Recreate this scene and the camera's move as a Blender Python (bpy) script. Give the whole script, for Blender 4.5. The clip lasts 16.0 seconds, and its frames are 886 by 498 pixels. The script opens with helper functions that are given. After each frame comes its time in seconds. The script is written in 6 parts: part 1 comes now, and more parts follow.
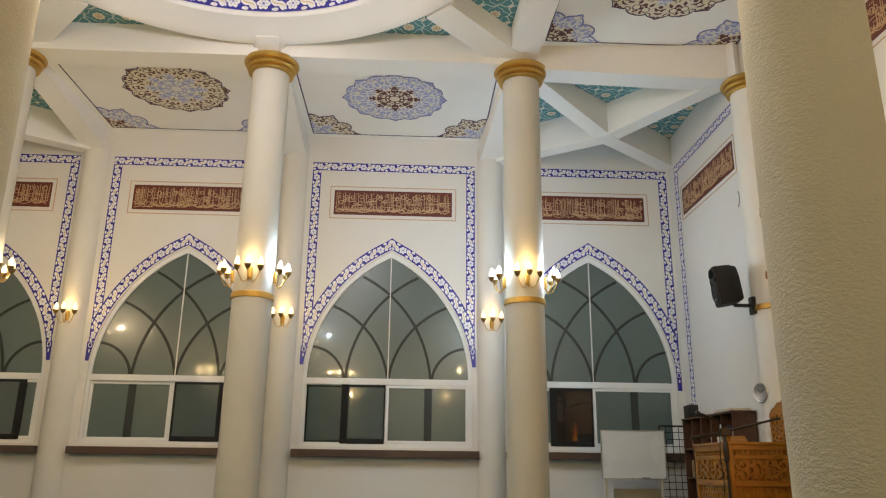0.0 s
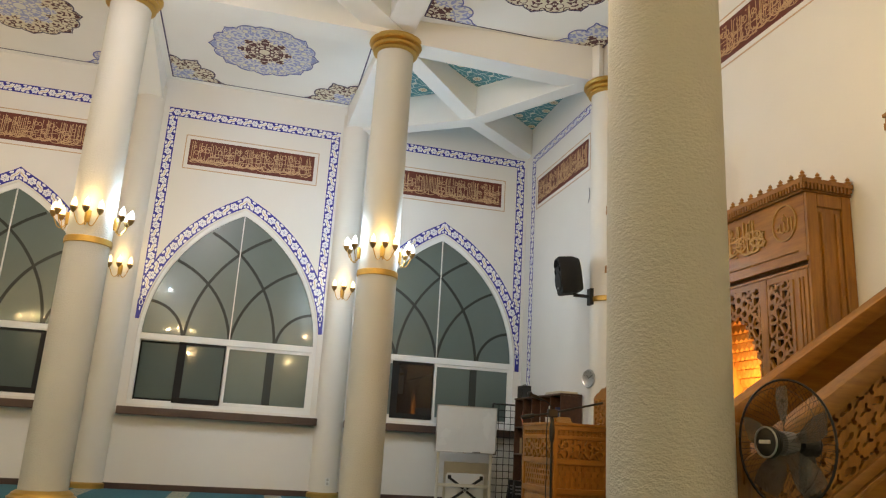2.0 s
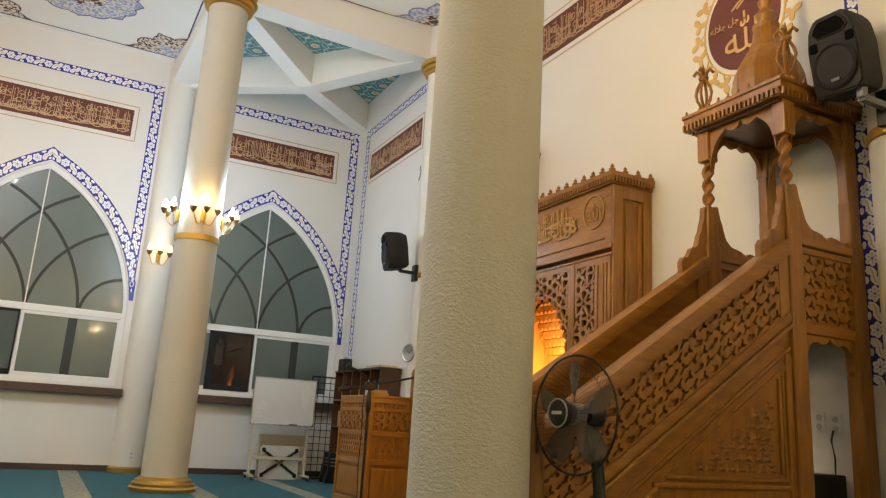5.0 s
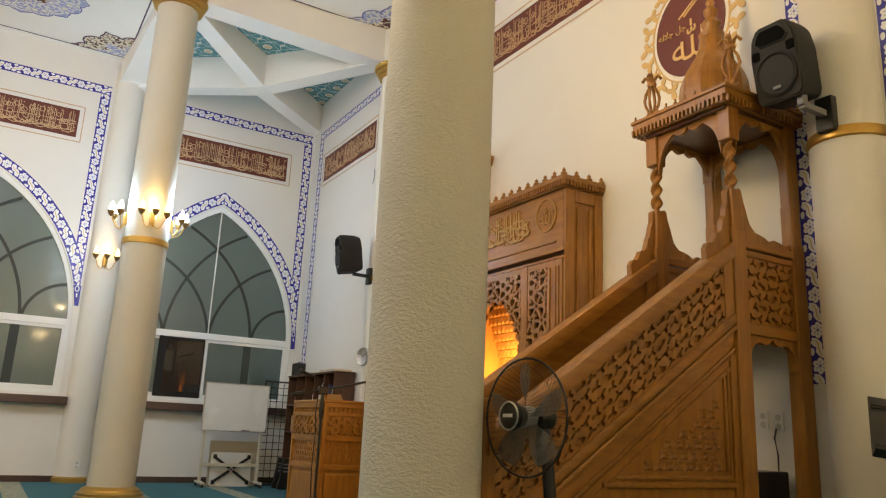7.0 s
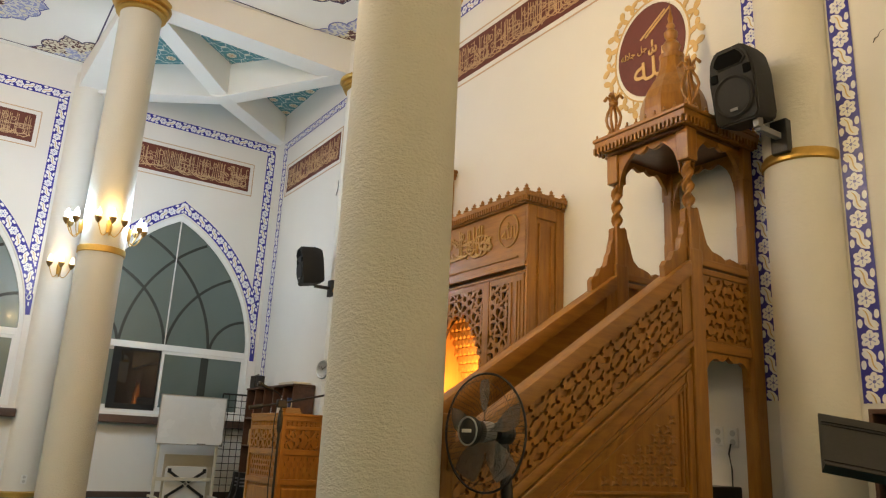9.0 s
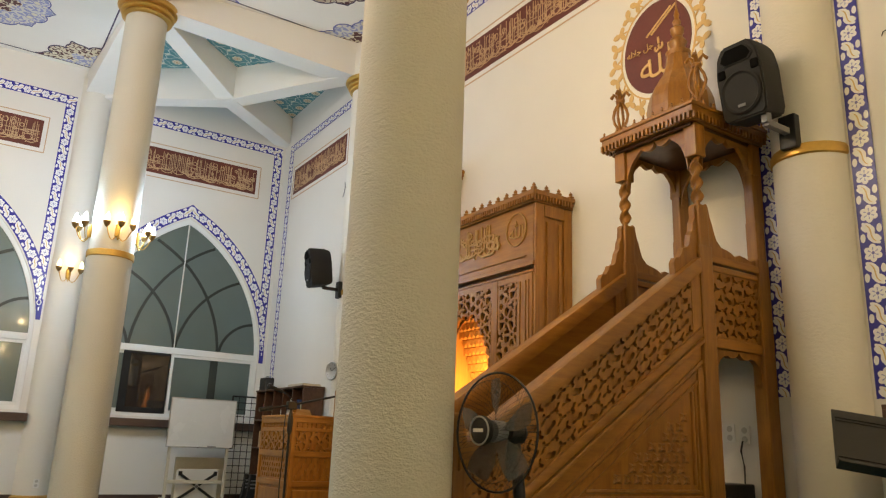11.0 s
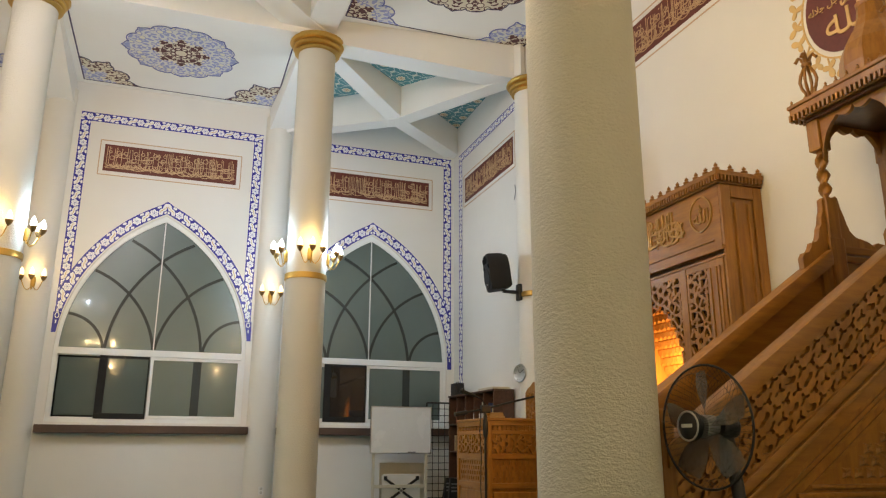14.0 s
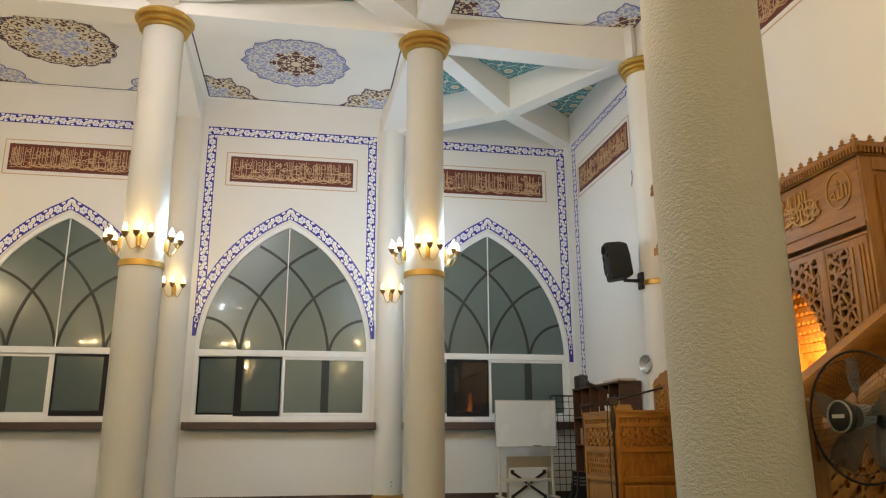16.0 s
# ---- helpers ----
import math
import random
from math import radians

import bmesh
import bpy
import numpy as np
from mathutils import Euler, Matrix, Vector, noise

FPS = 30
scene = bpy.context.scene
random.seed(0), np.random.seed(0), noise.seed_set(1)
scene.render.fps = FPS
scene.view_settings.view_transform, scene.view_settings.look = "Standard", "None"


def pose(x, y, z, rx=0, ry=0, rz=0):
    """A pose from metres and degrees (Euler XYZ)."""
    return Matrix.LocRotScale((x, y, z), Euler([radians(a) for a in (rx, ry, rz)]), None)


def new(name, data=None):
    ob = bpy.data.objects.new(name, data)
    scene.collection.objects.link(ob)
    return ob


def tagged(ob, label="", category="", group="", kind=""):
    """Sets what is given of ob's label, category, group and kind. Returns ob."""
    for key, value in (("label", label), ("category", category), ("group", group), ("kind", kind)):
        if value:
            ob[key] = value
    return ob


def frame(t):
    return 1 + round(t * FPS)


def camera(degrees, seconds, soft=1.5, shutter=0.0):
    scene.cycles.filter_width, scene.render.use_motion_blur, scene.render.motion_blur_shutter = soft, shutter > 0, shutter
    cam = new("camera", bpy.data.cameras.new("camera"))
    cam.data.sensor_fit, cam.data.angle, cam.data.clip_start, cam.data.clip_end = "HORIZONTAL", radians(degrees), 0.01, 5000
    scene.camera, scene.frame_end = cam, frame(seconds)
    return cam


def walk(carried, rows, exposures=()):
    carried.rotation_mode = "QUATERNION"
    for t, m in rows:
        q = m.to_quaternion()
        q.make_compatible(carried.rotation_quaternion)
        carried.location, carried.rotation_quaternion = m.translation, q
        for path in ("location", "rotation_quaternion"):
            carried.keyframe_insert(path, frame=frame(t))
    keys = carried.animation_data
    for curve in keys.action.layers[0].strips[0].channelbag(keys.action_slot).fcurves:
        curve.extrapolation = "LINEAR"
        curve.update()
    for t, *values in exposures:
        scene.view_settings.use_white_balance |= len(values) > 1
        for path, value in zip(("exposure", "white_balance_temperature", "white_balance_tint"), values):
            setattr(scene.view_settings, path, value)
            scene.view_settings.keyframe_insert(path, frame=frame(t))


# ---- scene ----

EXPOSURES = [(0.0, -0.07), (1.0, 0.0), (2.0, 0.11), (3.5, 0.22), (7.0, 0.26), (9.0, 0.27), (12.5, 0.25), (13.25, 0.17), (14.0, 0.12), (15.0, 0.09), (16.0, 0.09)]
cam = camera(61.1, 16.0, 1.2)
walk(cam, [
    (0, pose(-0.000, -0.000, 0.940, 106.29, -0.66, -2.62)),
    (0.5, pose(-0.027, -0.007, 0.934, 106.20, -1.60, -5.05)),
    (1, pose(-0.032, -0.008, 0.931, 105.70, -2.77, -8.50)),
    (1.5, pose(0.001, 0.006, 0.939, 105.07, -3.45, -12.13)),
    (2, pose(0.001, 0.006, 0.944, 104.51, -3.35, -14.67)),
    (2.5, pose(0.014, 0.014, 0.938, 103.90, -3.95, -17.09)),
    (3, pose(0.027, 0.014, 0.939, 103.69, -4.58, -20.20)),
    (3.5, pose(0.026, 0.001, 0.941, 103.75, -4.66, -23.05)),
    (4, pose(0.046, 0.004, 0.932, 103.48, -4.37, -25.07)),
    (6.5, pose(0.076, -0.007, 0.939, 103.71, -2.46, -30.37)),
    (7, pose(0.081, -0.009, 0.941, 103.75, -2.53, -31.11)),
    (7.5, pose(0.083, -0.010, 0.944, 103.95, -2.67, -31.98)),
    (8, pose(0.084, -0.009, 0.946, 104.14, -2.64, -32.64)),
    (8.5, pose(0.089, -0.008, 0.940, 104.45, -2.76, -33.40)),
    (9, pose(0.086, -0.013, 0.947, 104.87, -2.69, -34.05)),
    (11.5, pose(0.079, -0.004, 0.942, 104.79, -1.67, -32.74)),
    (12, pose(0.076, -0.005, 0.940, 104.42, -1.30, -30.86)),
    (12.5, pose(0.060, -0.000, 0.942, 104.32, -1.04, -28.26)),
    (13, pose(0.044, 0.004, 0.942, 104.42, -0.83, -25.20)),
    (13.5, pose(0.037, 0.011, 0.946, 104.54, -0.58, -21.94)),
    (14, pose(0.022, 0.010, 0.942, 104.66, -0.26, -19.37)),
    (14.5, pose(0.012, 0.011, 0.942, 104.38, 0.07, -16.76)),
    (15, pose(0.012, 0.027, 0.940, 104.24, 0.11, -14.26)),
    (15.5, pose(-0.003, 0.025, 0.940, 104.14, -0.06, -12.26)),
    (16, pose(-0.005, 0.027, 0.946, 104.19, 0.21, -10.28)),
], EXPOSURES)

# ---- light ----
world = bpy.data.worlds.new("night")
scene.world = world
world.use_nodes = True
world.node_tree.nodes["Background"].inputs[0].default_value = (0.10, 0.12, 0.16, 1)
world.node_tree.nodes["Background"].inputs[1].default_value = 0.05

WARM = (1.0, 0.74, 0.46)
AMBER = (1.0, 0.71, 0.34)
EMBER = (1.0, 0.64, 0.24)
WHITE = (0.62, 0.81, 1.0)
SOFT = (0.94, 0.90, 0.98)
NORTH_W, SOUTH_W, WALL_W, DOME_FILL_W, NICHE_W = 8, 55, 56, 205, 20


def point_light(name, place, watts, colour, radius=0.05):
    lamp = bpy.data.lights.new(name, "POINT")
    lamp.energy, lamp.color, lamp.shadow_soft_size = watts, colour, radius
    ob = new(name, lamp)
    ob.location = place
    return ob


# ---- materials ----
def nodes_of(name):
    m = bpy.data.materials.new(name)
    m.use_nodes = True
    nt = m.node_tree
    return m, nt, nt.nodes["Principled BSDF"]


def link(nt, a, b):
    nt.links.new(a, b)


def mth(nt, op, a, b=None, c=None):
    n = nt.nodes.new("ShaderNodeMath")
    n.operation = op
    for i, v in enumerate((a, b, c)):
        if v is None:
            continue
        if isinstance(v, (int, float)):
            n.inputs[i].default_value = v
        else:
            link(nt, v, n.inputs[i])
    return n.outputs[0]


def mix(nt, fac, a, b):
    n = nt.nodes.new("ShaderNodeMix")
    n.data_type = "RGBA"
    for k, v in ((0, fac), (6, a), (7, b)):
        if isinstance(v, (int, float)):
            n.inputs[k].default_value = v
        elif isinstance(v, tuple):
            n.inputs[k].default_value = (*v, 1)
        else:
            link(nt, v, n.inputs[k])
    return n.outputs[2]


def noise_tex(nt, scale, detail=3.0, coord=None, rough=0.55, stretch=None):
    tc = nt.nodes.new("ShaderNodeTexCoord")
    out = tc.outputs["Object"] if coord is None else coord
    if stretch:
        mp = nt.nodes.new("ShaderNodeMapping")
        mp.inputs["Scale"].default_value = stretch
        link(nt, out, mp.inputs[0])
        out = mp.outputs[0]
    n = nt.nodes.new("ShaderNodeTexNoise")
    n.inputs["Scale"].default_value = scale
    n.inputs["Detail"].default_value = detail
    n.inputs["Roughness"].default_value = rough
    link(nt, out, n.inputs["Vector"])
    return n.outputs[0]


def bump(nt, bsdf, height, strength, distance):
    b = nt.nodes.new("ShaderNodeBump")
    b.inputs["Strength"].default_value = strength
    b.inputs["Distance"].default_value = distance
    link(nt, height, b.inputs["Height"])
    link(nt, b.outputs[0], bsdf.inputs["Normal"])


def plain(name, colour, rough=0.5, metal=0.0, vary=0.12, grain=60.0, relief=0.0, blotch=2.0, coat=0.0):
    """A surface with fine grain, large blotches and slight relief."""
    m, nt, b = nodes_of(name)
    fine, large = noise_tex(nt, grain), noise_tex(nt, blotch, 4)
    f = mth(nt, "ADD", mth(nt, "MULTIPLY", fine, 0.4), mth(nt, "MULTIPLY", large, 0.6))
    f = mth(nt, "MULTIPLY_ADD", mth(nt, "SUBTRACT", f, 0.5), 2.0, 0.5)
    lo = tuple(c * (1 - vary) for c in colour)
    hi = tuple(min(1, c * (1 + vary)) for c in colour)
    link(nt, mix(nt, f, lo, hi), b.inputs["Base Color"])
    link(nt, mth(nt, "MULTIPLY_ADD", mth(nt, "SUBTRACT", large, 0.5), 0.25, rough), b.inputs["Roughness"])
    b.inputs["Metallic"].default_value = metal
    b.inputs["Coat Weight"].default_value = coat
    if relief:
        bump(nt, b, fine, 0.6, relief)
    return m


def wood(name, lo, hi, along=(1, 1, 0.12), rough=0.38):
    """Varnished wood, its grain along the axis with the small scale."""
    m, nt, b = nodes_of(name)
    g = noise_tex(nt, 26, 5, stretch=along, rough=0.62)
    big = noise_tex(nt, 1.7, 3)
    f = mth(nt, "MULTIPLY_ADD", mth(nt, "SUBTRACT", g, 0.5), 2.2, 0.5)
    f = mth(nt, "ADD", mth(nt, "MULTIPLY", f, 0.7), mth(nt, "MULTIPLY", big, 0.3))
    link(nt, mix(nt, f, lo, hi), b.inputs["Base Color"])
    b.inputs["Roughness"].default_value = rough
    b.inputs["Coat Weight"].default_value = 0.15
    b.inputs["Coat Roughness"].default_value = 0.25
    bump(nt, b, g, 0.25, 0.002)
    return m


def uv_xy(nt):
    uv = nt.nodes.new("ShaderNodeUVMap")
    sep = nt.nodes.new("ShaderNodeSeparateXYZ")
    link(nt, uv.outputs[0], sep.inputs[0])
    return sep.outputs[0], sep.outputs[1]


def polar(nt, x, y):
    return mth(nt, "SQRT", mth(nt, "ADD", mth(nt, "MULTIPLY", x, x), mth(nt, "MULTIPLY", y, y))), mth(nt, "ARCTAN2", y, x)


def below(nt, a, b):
    return mth(nt, "LESS_THAN", a, b)


def fmax(nt, *a):
    out = a[0]
    for v in a[1:]:
        out = mth(nt, "MAXIMUM", out, v)
    return out


def tile_border(name="blue_flower_tile"):
    """Glazed blue strip with white flowers and a winding stem; u runs along the strip in strip widths, v across from 0 to 1."""
    m, nt, b = nodes_of(name)
    u, v = uv_xy(nt)
    cell = mth(nt, "SUBTRACT", mth(nt, "FRACT", mth(nt, "DIVIDE", u, 1.7)), 0.5)
    x, y = mth(nt, "MULTIPLY", cell, 1.7), mth(nt, "SUBTRACT", v, 0.5)
    r, a = polar(nt, x, y)
    petal = mth(nt, "MULTIPLY_ADD", mth(nt, "ABSOLUTE", mth(nt, "COSINE", mth(nt, "MULTIPLY", a, 3))), 0.11, 0.285)
    flower = below(nt, r, petal)
    core = below(nt, r, 0.07)
    inner = mth(nt, "MULTIPLY", below(nt, mth(nt, "ABSOLUTE", mth(nt, "SUBTRACT", r, 0.17)), 0.07), below(nt, mth(nt, "ABSOLUTE", mth(nt, "SINE", mth(nt, "MULTIPLY", a, 3))), 0.35))
    # slanting leaves between the flowers, with a bud on either side
    half = mth(nt, "ADD", mth(nt, "DIVIDE", u, 1.7), 0.5)
    xl = mth(nt, "MULTIPLY", mth(nt, "SUBTRACT", mth(nt, "FRACT", half), 0.5), 1.7)
    yl = y
    ca, sa = math.cos(0.55), math.sin(0.55)
    xr = mth(nt, "ADD", mth(nt, "MULTIPLY", xl, ca), mth(nt, "MULTIPLY", yl, sa))
    yr = mth(nt, "SUBTRACT", mth(nt, "MULTIPLY", yl, ca), mth(nt, "MULTIPLY", xl, sa))
    yr = mth(nt, "ADD", yr, mth(nt, "MULTIPLY", mth(nt, "SINE", mth(nt, "MULTIPLY", xr, 6.0)), 0.075))
    el = lambda dx, dy, rx, ry: below(nt, mth(nt, "ADD", mth(nt, "POWER", mth(nt, "ABSOLUTE", mth(nt, "DIVIDE", mth(nt, "SUBTRACT", xr, dx), rx)), 2.0), mth(nt, "POWER", mth(nt, "ABSOLUTE", mth(nt, "DIVIDE", mth(nt, "SUBTRACT", yr, dy), ry)), 2.0)), 1.0)
    leaf = fmax(nt, el(0.0, 0.0, 0.60, 0.165), el(0.32, 0.13, 0.18, 0.14), el(-0.32, -0.13, 0.18, 0.14), el(0.05, -0.13, 0.14, 0.07), el(-0.05, 0.13, 0.14, 0.07))
    vein = el(0.0, 0.0, 0.44, 0.034)
    bud = fmax(nt, el(0.04, 0.40, 0.17, 0.12), el(-0.04, -0.40, 0.17, 0.12))
    edge = mth(nt, "GREATER_THAN", mth(nt, "ABSOLUTE", y), 0.465)
    blot = noise_tex(nt, 5, 3)
    blue = mix(nt, blot, (0.016, 0.014, 0.22), (0.032, 0.030, 0.36))
    white = mix(nt, blot, (0.76, 0.77, 0.80), (0.86, 0.86, 0.86))
    col = mix(nt, leaf, blue, white)
    col = mix(nt, vein, col, (0.62, 0.45, 0.20))
    col = mix(nt, bud, col, white)
    col = mix(nt, flower, col, white)
    col = mix(nt, inner, col, (0.30, 0.34, 0.62))
    col = mix(nt, core, col, (0.16, 0.17, 0.45))
    col = mix(nt, edge, col, (0.05, 0.05, 0.32))
    link(nt, col, b.inputs["Base Color"])
    b.inputs["Roughness"].default_value = 0.35
    return m


def arabesque(name, fold, outer, inner, radius, density=7.0, wide=0.05):
    """Painted scrollwork with flowers, mirrored round its middle; outer and inner zone each give ground, line and flower colours."""
    m, nt, b = nodes_of(name)
    u, v = uv_xy(nt)
    r, a = polar(nt, u, v)
    t = mth(nt, "PINGPONG", a, math.pi / fold)
    comb = nt.nodes.new("ShaderNodeCombineXYZ")
    link(nt, mth(nt, "MULTIPLY", r, mth(nt, "COSINE", t)), comb.inputs[0])
    link(nt, mth(nt, "MULTIPLY", r, mth(nt, "SINE", t)), comb.inputs[1])
    warp = nt.nodes.new("ShaderNodeTexNoise")
    warp.inputs["Scale"].default_value = density * 0.9
    warp.inputs["Detail"].default_value = 1.0
    link(nt, comb.outputs[0], warp.inputs["Vector"])
    bent = nt.nodes.new("ShaderNodeVectorMath")
    bent.operation = "MULTIPLY_ADD"
    link(nt, warp.outputs["Color"], bent.inputs[0])
    bent.inputs[1].default_value = (1.1 / density, 1.1 / density, 0)
    link(nt, comb.outputs[0], bent.inputs[2])

    def cells(scale, feature, seed, source):
        vo = nt.nodes.new("ShaderNodeTexVoronoi")
        vo.feature = feature
        vo.inputs["Scale"].default_value = scale
        mp = nt.nodes.new("ShaderNodeMapping")
        mp.inputs["Location"].default_value = (seed, seed * 1.7, 0)
        link(nt, source.outputs[0], mp.inputs[0])
        link(nt, mp.outputs[0], vo.inputs["Vector"])
        return vo.outputs["Distance"]

    stem = below(nt, cells(density, "DISTANCE_TO_EDGE", 1.3, bent), wide)
    leaf = below(nt, cells(density * 1.5, "F1", 5.2, bent), 0.27)
    fd = cells(density * 0.75, "F1", 7.7, comb)
    halo, flower, core = below(nt, fd, 0.40), below(nt, fd, 0.32), below(nt, fd, 0.09)

    def zone(ground, line, petal):
        c = mix(nt, leaf, ground, line)
        c = mix(nt, stem, c, line)
        c = mix(nt, halo, c, ground)
        c = mix(nt, flower, c, petal)
        return mix(nt, core, c, ground)

    wavy = mth(nt, "MULTIPLY_ADD", mth(nt, "COSINE", mth(nt, "MULTIPLY", a, fold)), radius * 0.18, radius)
    col = mix(nt, below(nt, r, wavy), zone(*outer), zone(*inner))
    link(nt, col, b.inputs["Base Color"])
    b.inputs["Roughness"].default_value = 0.6
    return m


def teal_tile():
    """Teal painted ceiling: cream rosettes on a grid, tied by winding pale stems with small buds; uv in metres."""
    m, nt, b = nodes_of("teal_painted_tile")
    u, v = uv_xy(nt)
    size = 0.38

    def cell(shift):
        x = mth(nt, "MULTIPLY", mth(nt, "SUBTRACT", mth(nt, "FRACT", mth(nt, "ADD", mth(nt, "DIVIDE", u, size), shift)), 0.5), size)
        y = mth(nt, "MULTIPLY", mth(nt, "SUBTRACT", mth(nt, "FRACT", mth(nt, "ADD", mth(nt, "DIVIDE", v, size), shift)), 0.5), size)
        return polar(nt, x, y)

    def line(p, q, wave, width):
        d = mth(nt, "ADD", mth(nt, "DIVIDE", p, size), mth(nt, "MULTIPLY", mth(nt, "SINE", mth(nt, "MULTIPLY", q, 4 * math.pi / size)), wave))
        return below(nt, mth(nt, "ABSOLUTE", mth(nt, "SUBTRACT", mth(nt, "FRACT", d), 0.5)), width)

    r, a = cell(0.5)
    petal = mth(nt, "MULTIPLY_ADD", mth(nt, "ABSOLUTE", mth(nt, "COSINE", mth(nt, "MULTIPLY", a, 4))), 0.022, 0.062)
    r2, a2 = cell(0.0)
    bud = below(nt, r2, mth(nt, "MULTIPLY_ADD", mth(nt, "ABSOLUTE", mth(nt, "COSINE", mth(nt, "MULTIPLY", a2, 2))), 0.022, 0.022))
    summ, diff = mth(nt, "ADD", u, v), mth(nt, "SUBTRACT", u, v)
    stems = fmax(nt, line(u, v, 0.05, 0.022), line(v, u, 0.05, 0.022), line(summ, diff, 0.03, 0.018), line(diff, summ, 0.03, 0.018))
    blot = noise_tex(nt, 3, 3)
    col = mix(nt, blot, (0.060, 0.215, 0.245), (0.095, 0.275, 0.300))
    col = mix(nt, stems, col, (0.62, 0.68, 0.64))
    col = mix(nt, bud, col, (0.66, 0.66, 0.55))
    col = mix(nt, below(nt, r, mth(nt, "ADD", petal, 0.012)), col, (0.07, 0.20, 0.22))
    col = mix(nt, below(nt, r, petal), col, (0.72, 0.66, 0.50))
    col = mix(nt, below(nt, mth(nt, "ABSOLUTE", mth(nt, "SUBTRACT", r, 0.040)), 0.007), col, (0.50, 0.34, 0.20))
    col = mix(nt, below(nt, r, 0.018), col, (0.52, 0.25, 0.10))
    link(nt, col, b.inputs["Base Color"])
    b.inputs["Roughness"].default_value = 0.6
    return m


def plaster(name, colour, relief, grain):
    """Sprayed plaster: lumps of two sizes, faint stains."""
    m, nt, b = nodes_of(name)
    lump = noise_tex(nt, grain, 3, stretch=(1, 1, 1.7))
    fine = noise_tex(nt, grain * 3.2, 2)
    large = noise_tex(nt, 0.8, 4)
    lo, hi = tuple(c * 0.93 for c in colour), tuple(min(0.9, c * 1.05) for c in colour)
    link(nt, mix(nt, large, lo, hi), b.inputs["Base Color"])
    b.inputs["Roughness"].default_value = 0.62
    bump(nt, b, mth(nt, "ADD", lump, mth(nt, "MULTIPLY", fine, 0.35)), 0.85, relief)
    return m


WALL = plaster("white_wall_paint", (0.75, 0.735, 0.70), 0.0015, 30)
CEIL = plaster("white_ceiling_paint", (0.87, 0.86, 0.83), 0.001, 22)
COLUMN = plaster("cream_sprayed_plaster", (0.60, 0.585, 0.515), 0.0072, 44)
PILASTER = plaster("white_sprayed_plaster", (0.76, 0.735, 0.67), 0.003, 30)
GOLD = plain("gold_paint", (0.58, 0.37, 0.095), 0.36, 0.8, 0.15, 40)
BRONZE = plain("dark_bronze", (0.28, 0.18, 0.07), 0.35, 0.8)
GOLDLINE = plain("gold_leaf_paint", (0.62, 0.42, 0.17), 0.5, 0.2, 0.2, 90)
RED = plain("dark_red_paint", (0.125, 0.027, 0.017), 0.5, 0, 0.25, 30)
LETTER = plain("tan_lettering_paint", (0.54, 0.37, 0.21), 0.5, 0.1, 0.2, 90)
PINKLINE = plain("tan_line_paint", (0.54, 0.38, 0.25), 0.6)
DARKLINE = plain("dark_violet_paint", (0.05, 0.035, 0.10), 0.5)
BLUELINE = plain("blue_line_paint", (0.12, 0.14, 0.40), 0.5)
TILE = tile_border()
BLUEGLAZE = plain("deep_blue_glaze", (0.020, 0.018, 0.27), 0.35, 0, 0.2, 20)
BROWN_ZONE = ((0.095, 0.028, 0.034), (0.70, 0.65, 0.52), (0.74, 0.70, 0.58))
BLUE_ZONE = ((0.33, 0.37, 0.62), (0.68, 0.68, 0.68), (0.74, 0.71, 0.60))
TEAL = teal_tile()
MEDAL_BLUE = arabesque("blue_medallion_paint", 8, BLUE_ZONE, BROWN_ZONE, 0.34, 9.5, 0.085)
MEDAL_BROWN = arabesque("brown_medallion_paint", 8, BROWN_ZONE, BLUE_ZONE, 0.40, 9.5, 0.12)
FRAME = plain("white_plastic_frame", (0.78, 0.79, 0.78), 0.35, 0, 0.05)
SILL = plain("dark_brown_stone", (0.075, 0.045, 0.035), 0.35, 0, 0.3, 50)
BLACK = plain("black_plastic", (0.014, 0.014, 0.015), 0.42, 0, 0.3, 80, 0.0006)
SASHBLACK = plain("matte_black_frame", (0.006, 0.006, 0.006), 0.8)
SATIN = plain("satin_black_metal", (0.02, 0.02, 0.022), 0.35, 0.4, 0.3, 80)
GREY = plain("grey_plastic", (0.20, 0.20, 0.21), 0.4)
WHITEP = plain("white_plastic", (0.74, 0.74, 0.72), 0.4, 0, 0.05)
STEEL = plain("brushed_steel", (0.55, 0.55, 0.55), 0.3, 0.9)
OAK = wood("varnished_oak", (0.172, 0.065, 0.006), (0.420, 0.188, 0.024))
OAKX = wood("varnished_oak_level", (0.172, 0.065, 0.006), (0.420, 0.188, 0.024), (0.12, 1, 1))
OAKY = wood("varnished_oak_across", (0.172, 0.065, 0.006), (0.420, 0.188, 0.024), (1, 0.12, 1))
# darker copy of the oak: shade under the pulpit canopy put into the colour
OAK_SHADE = wood("oak_in_shade", (0.06, 0.022, 0.006), (0.13, 0.05, 0.013))
WALNUT = wood("dark_walnut", (0.05, 0.022, 0.012), (0.12, 0.055, 0.03), (1, 0.12, 1))


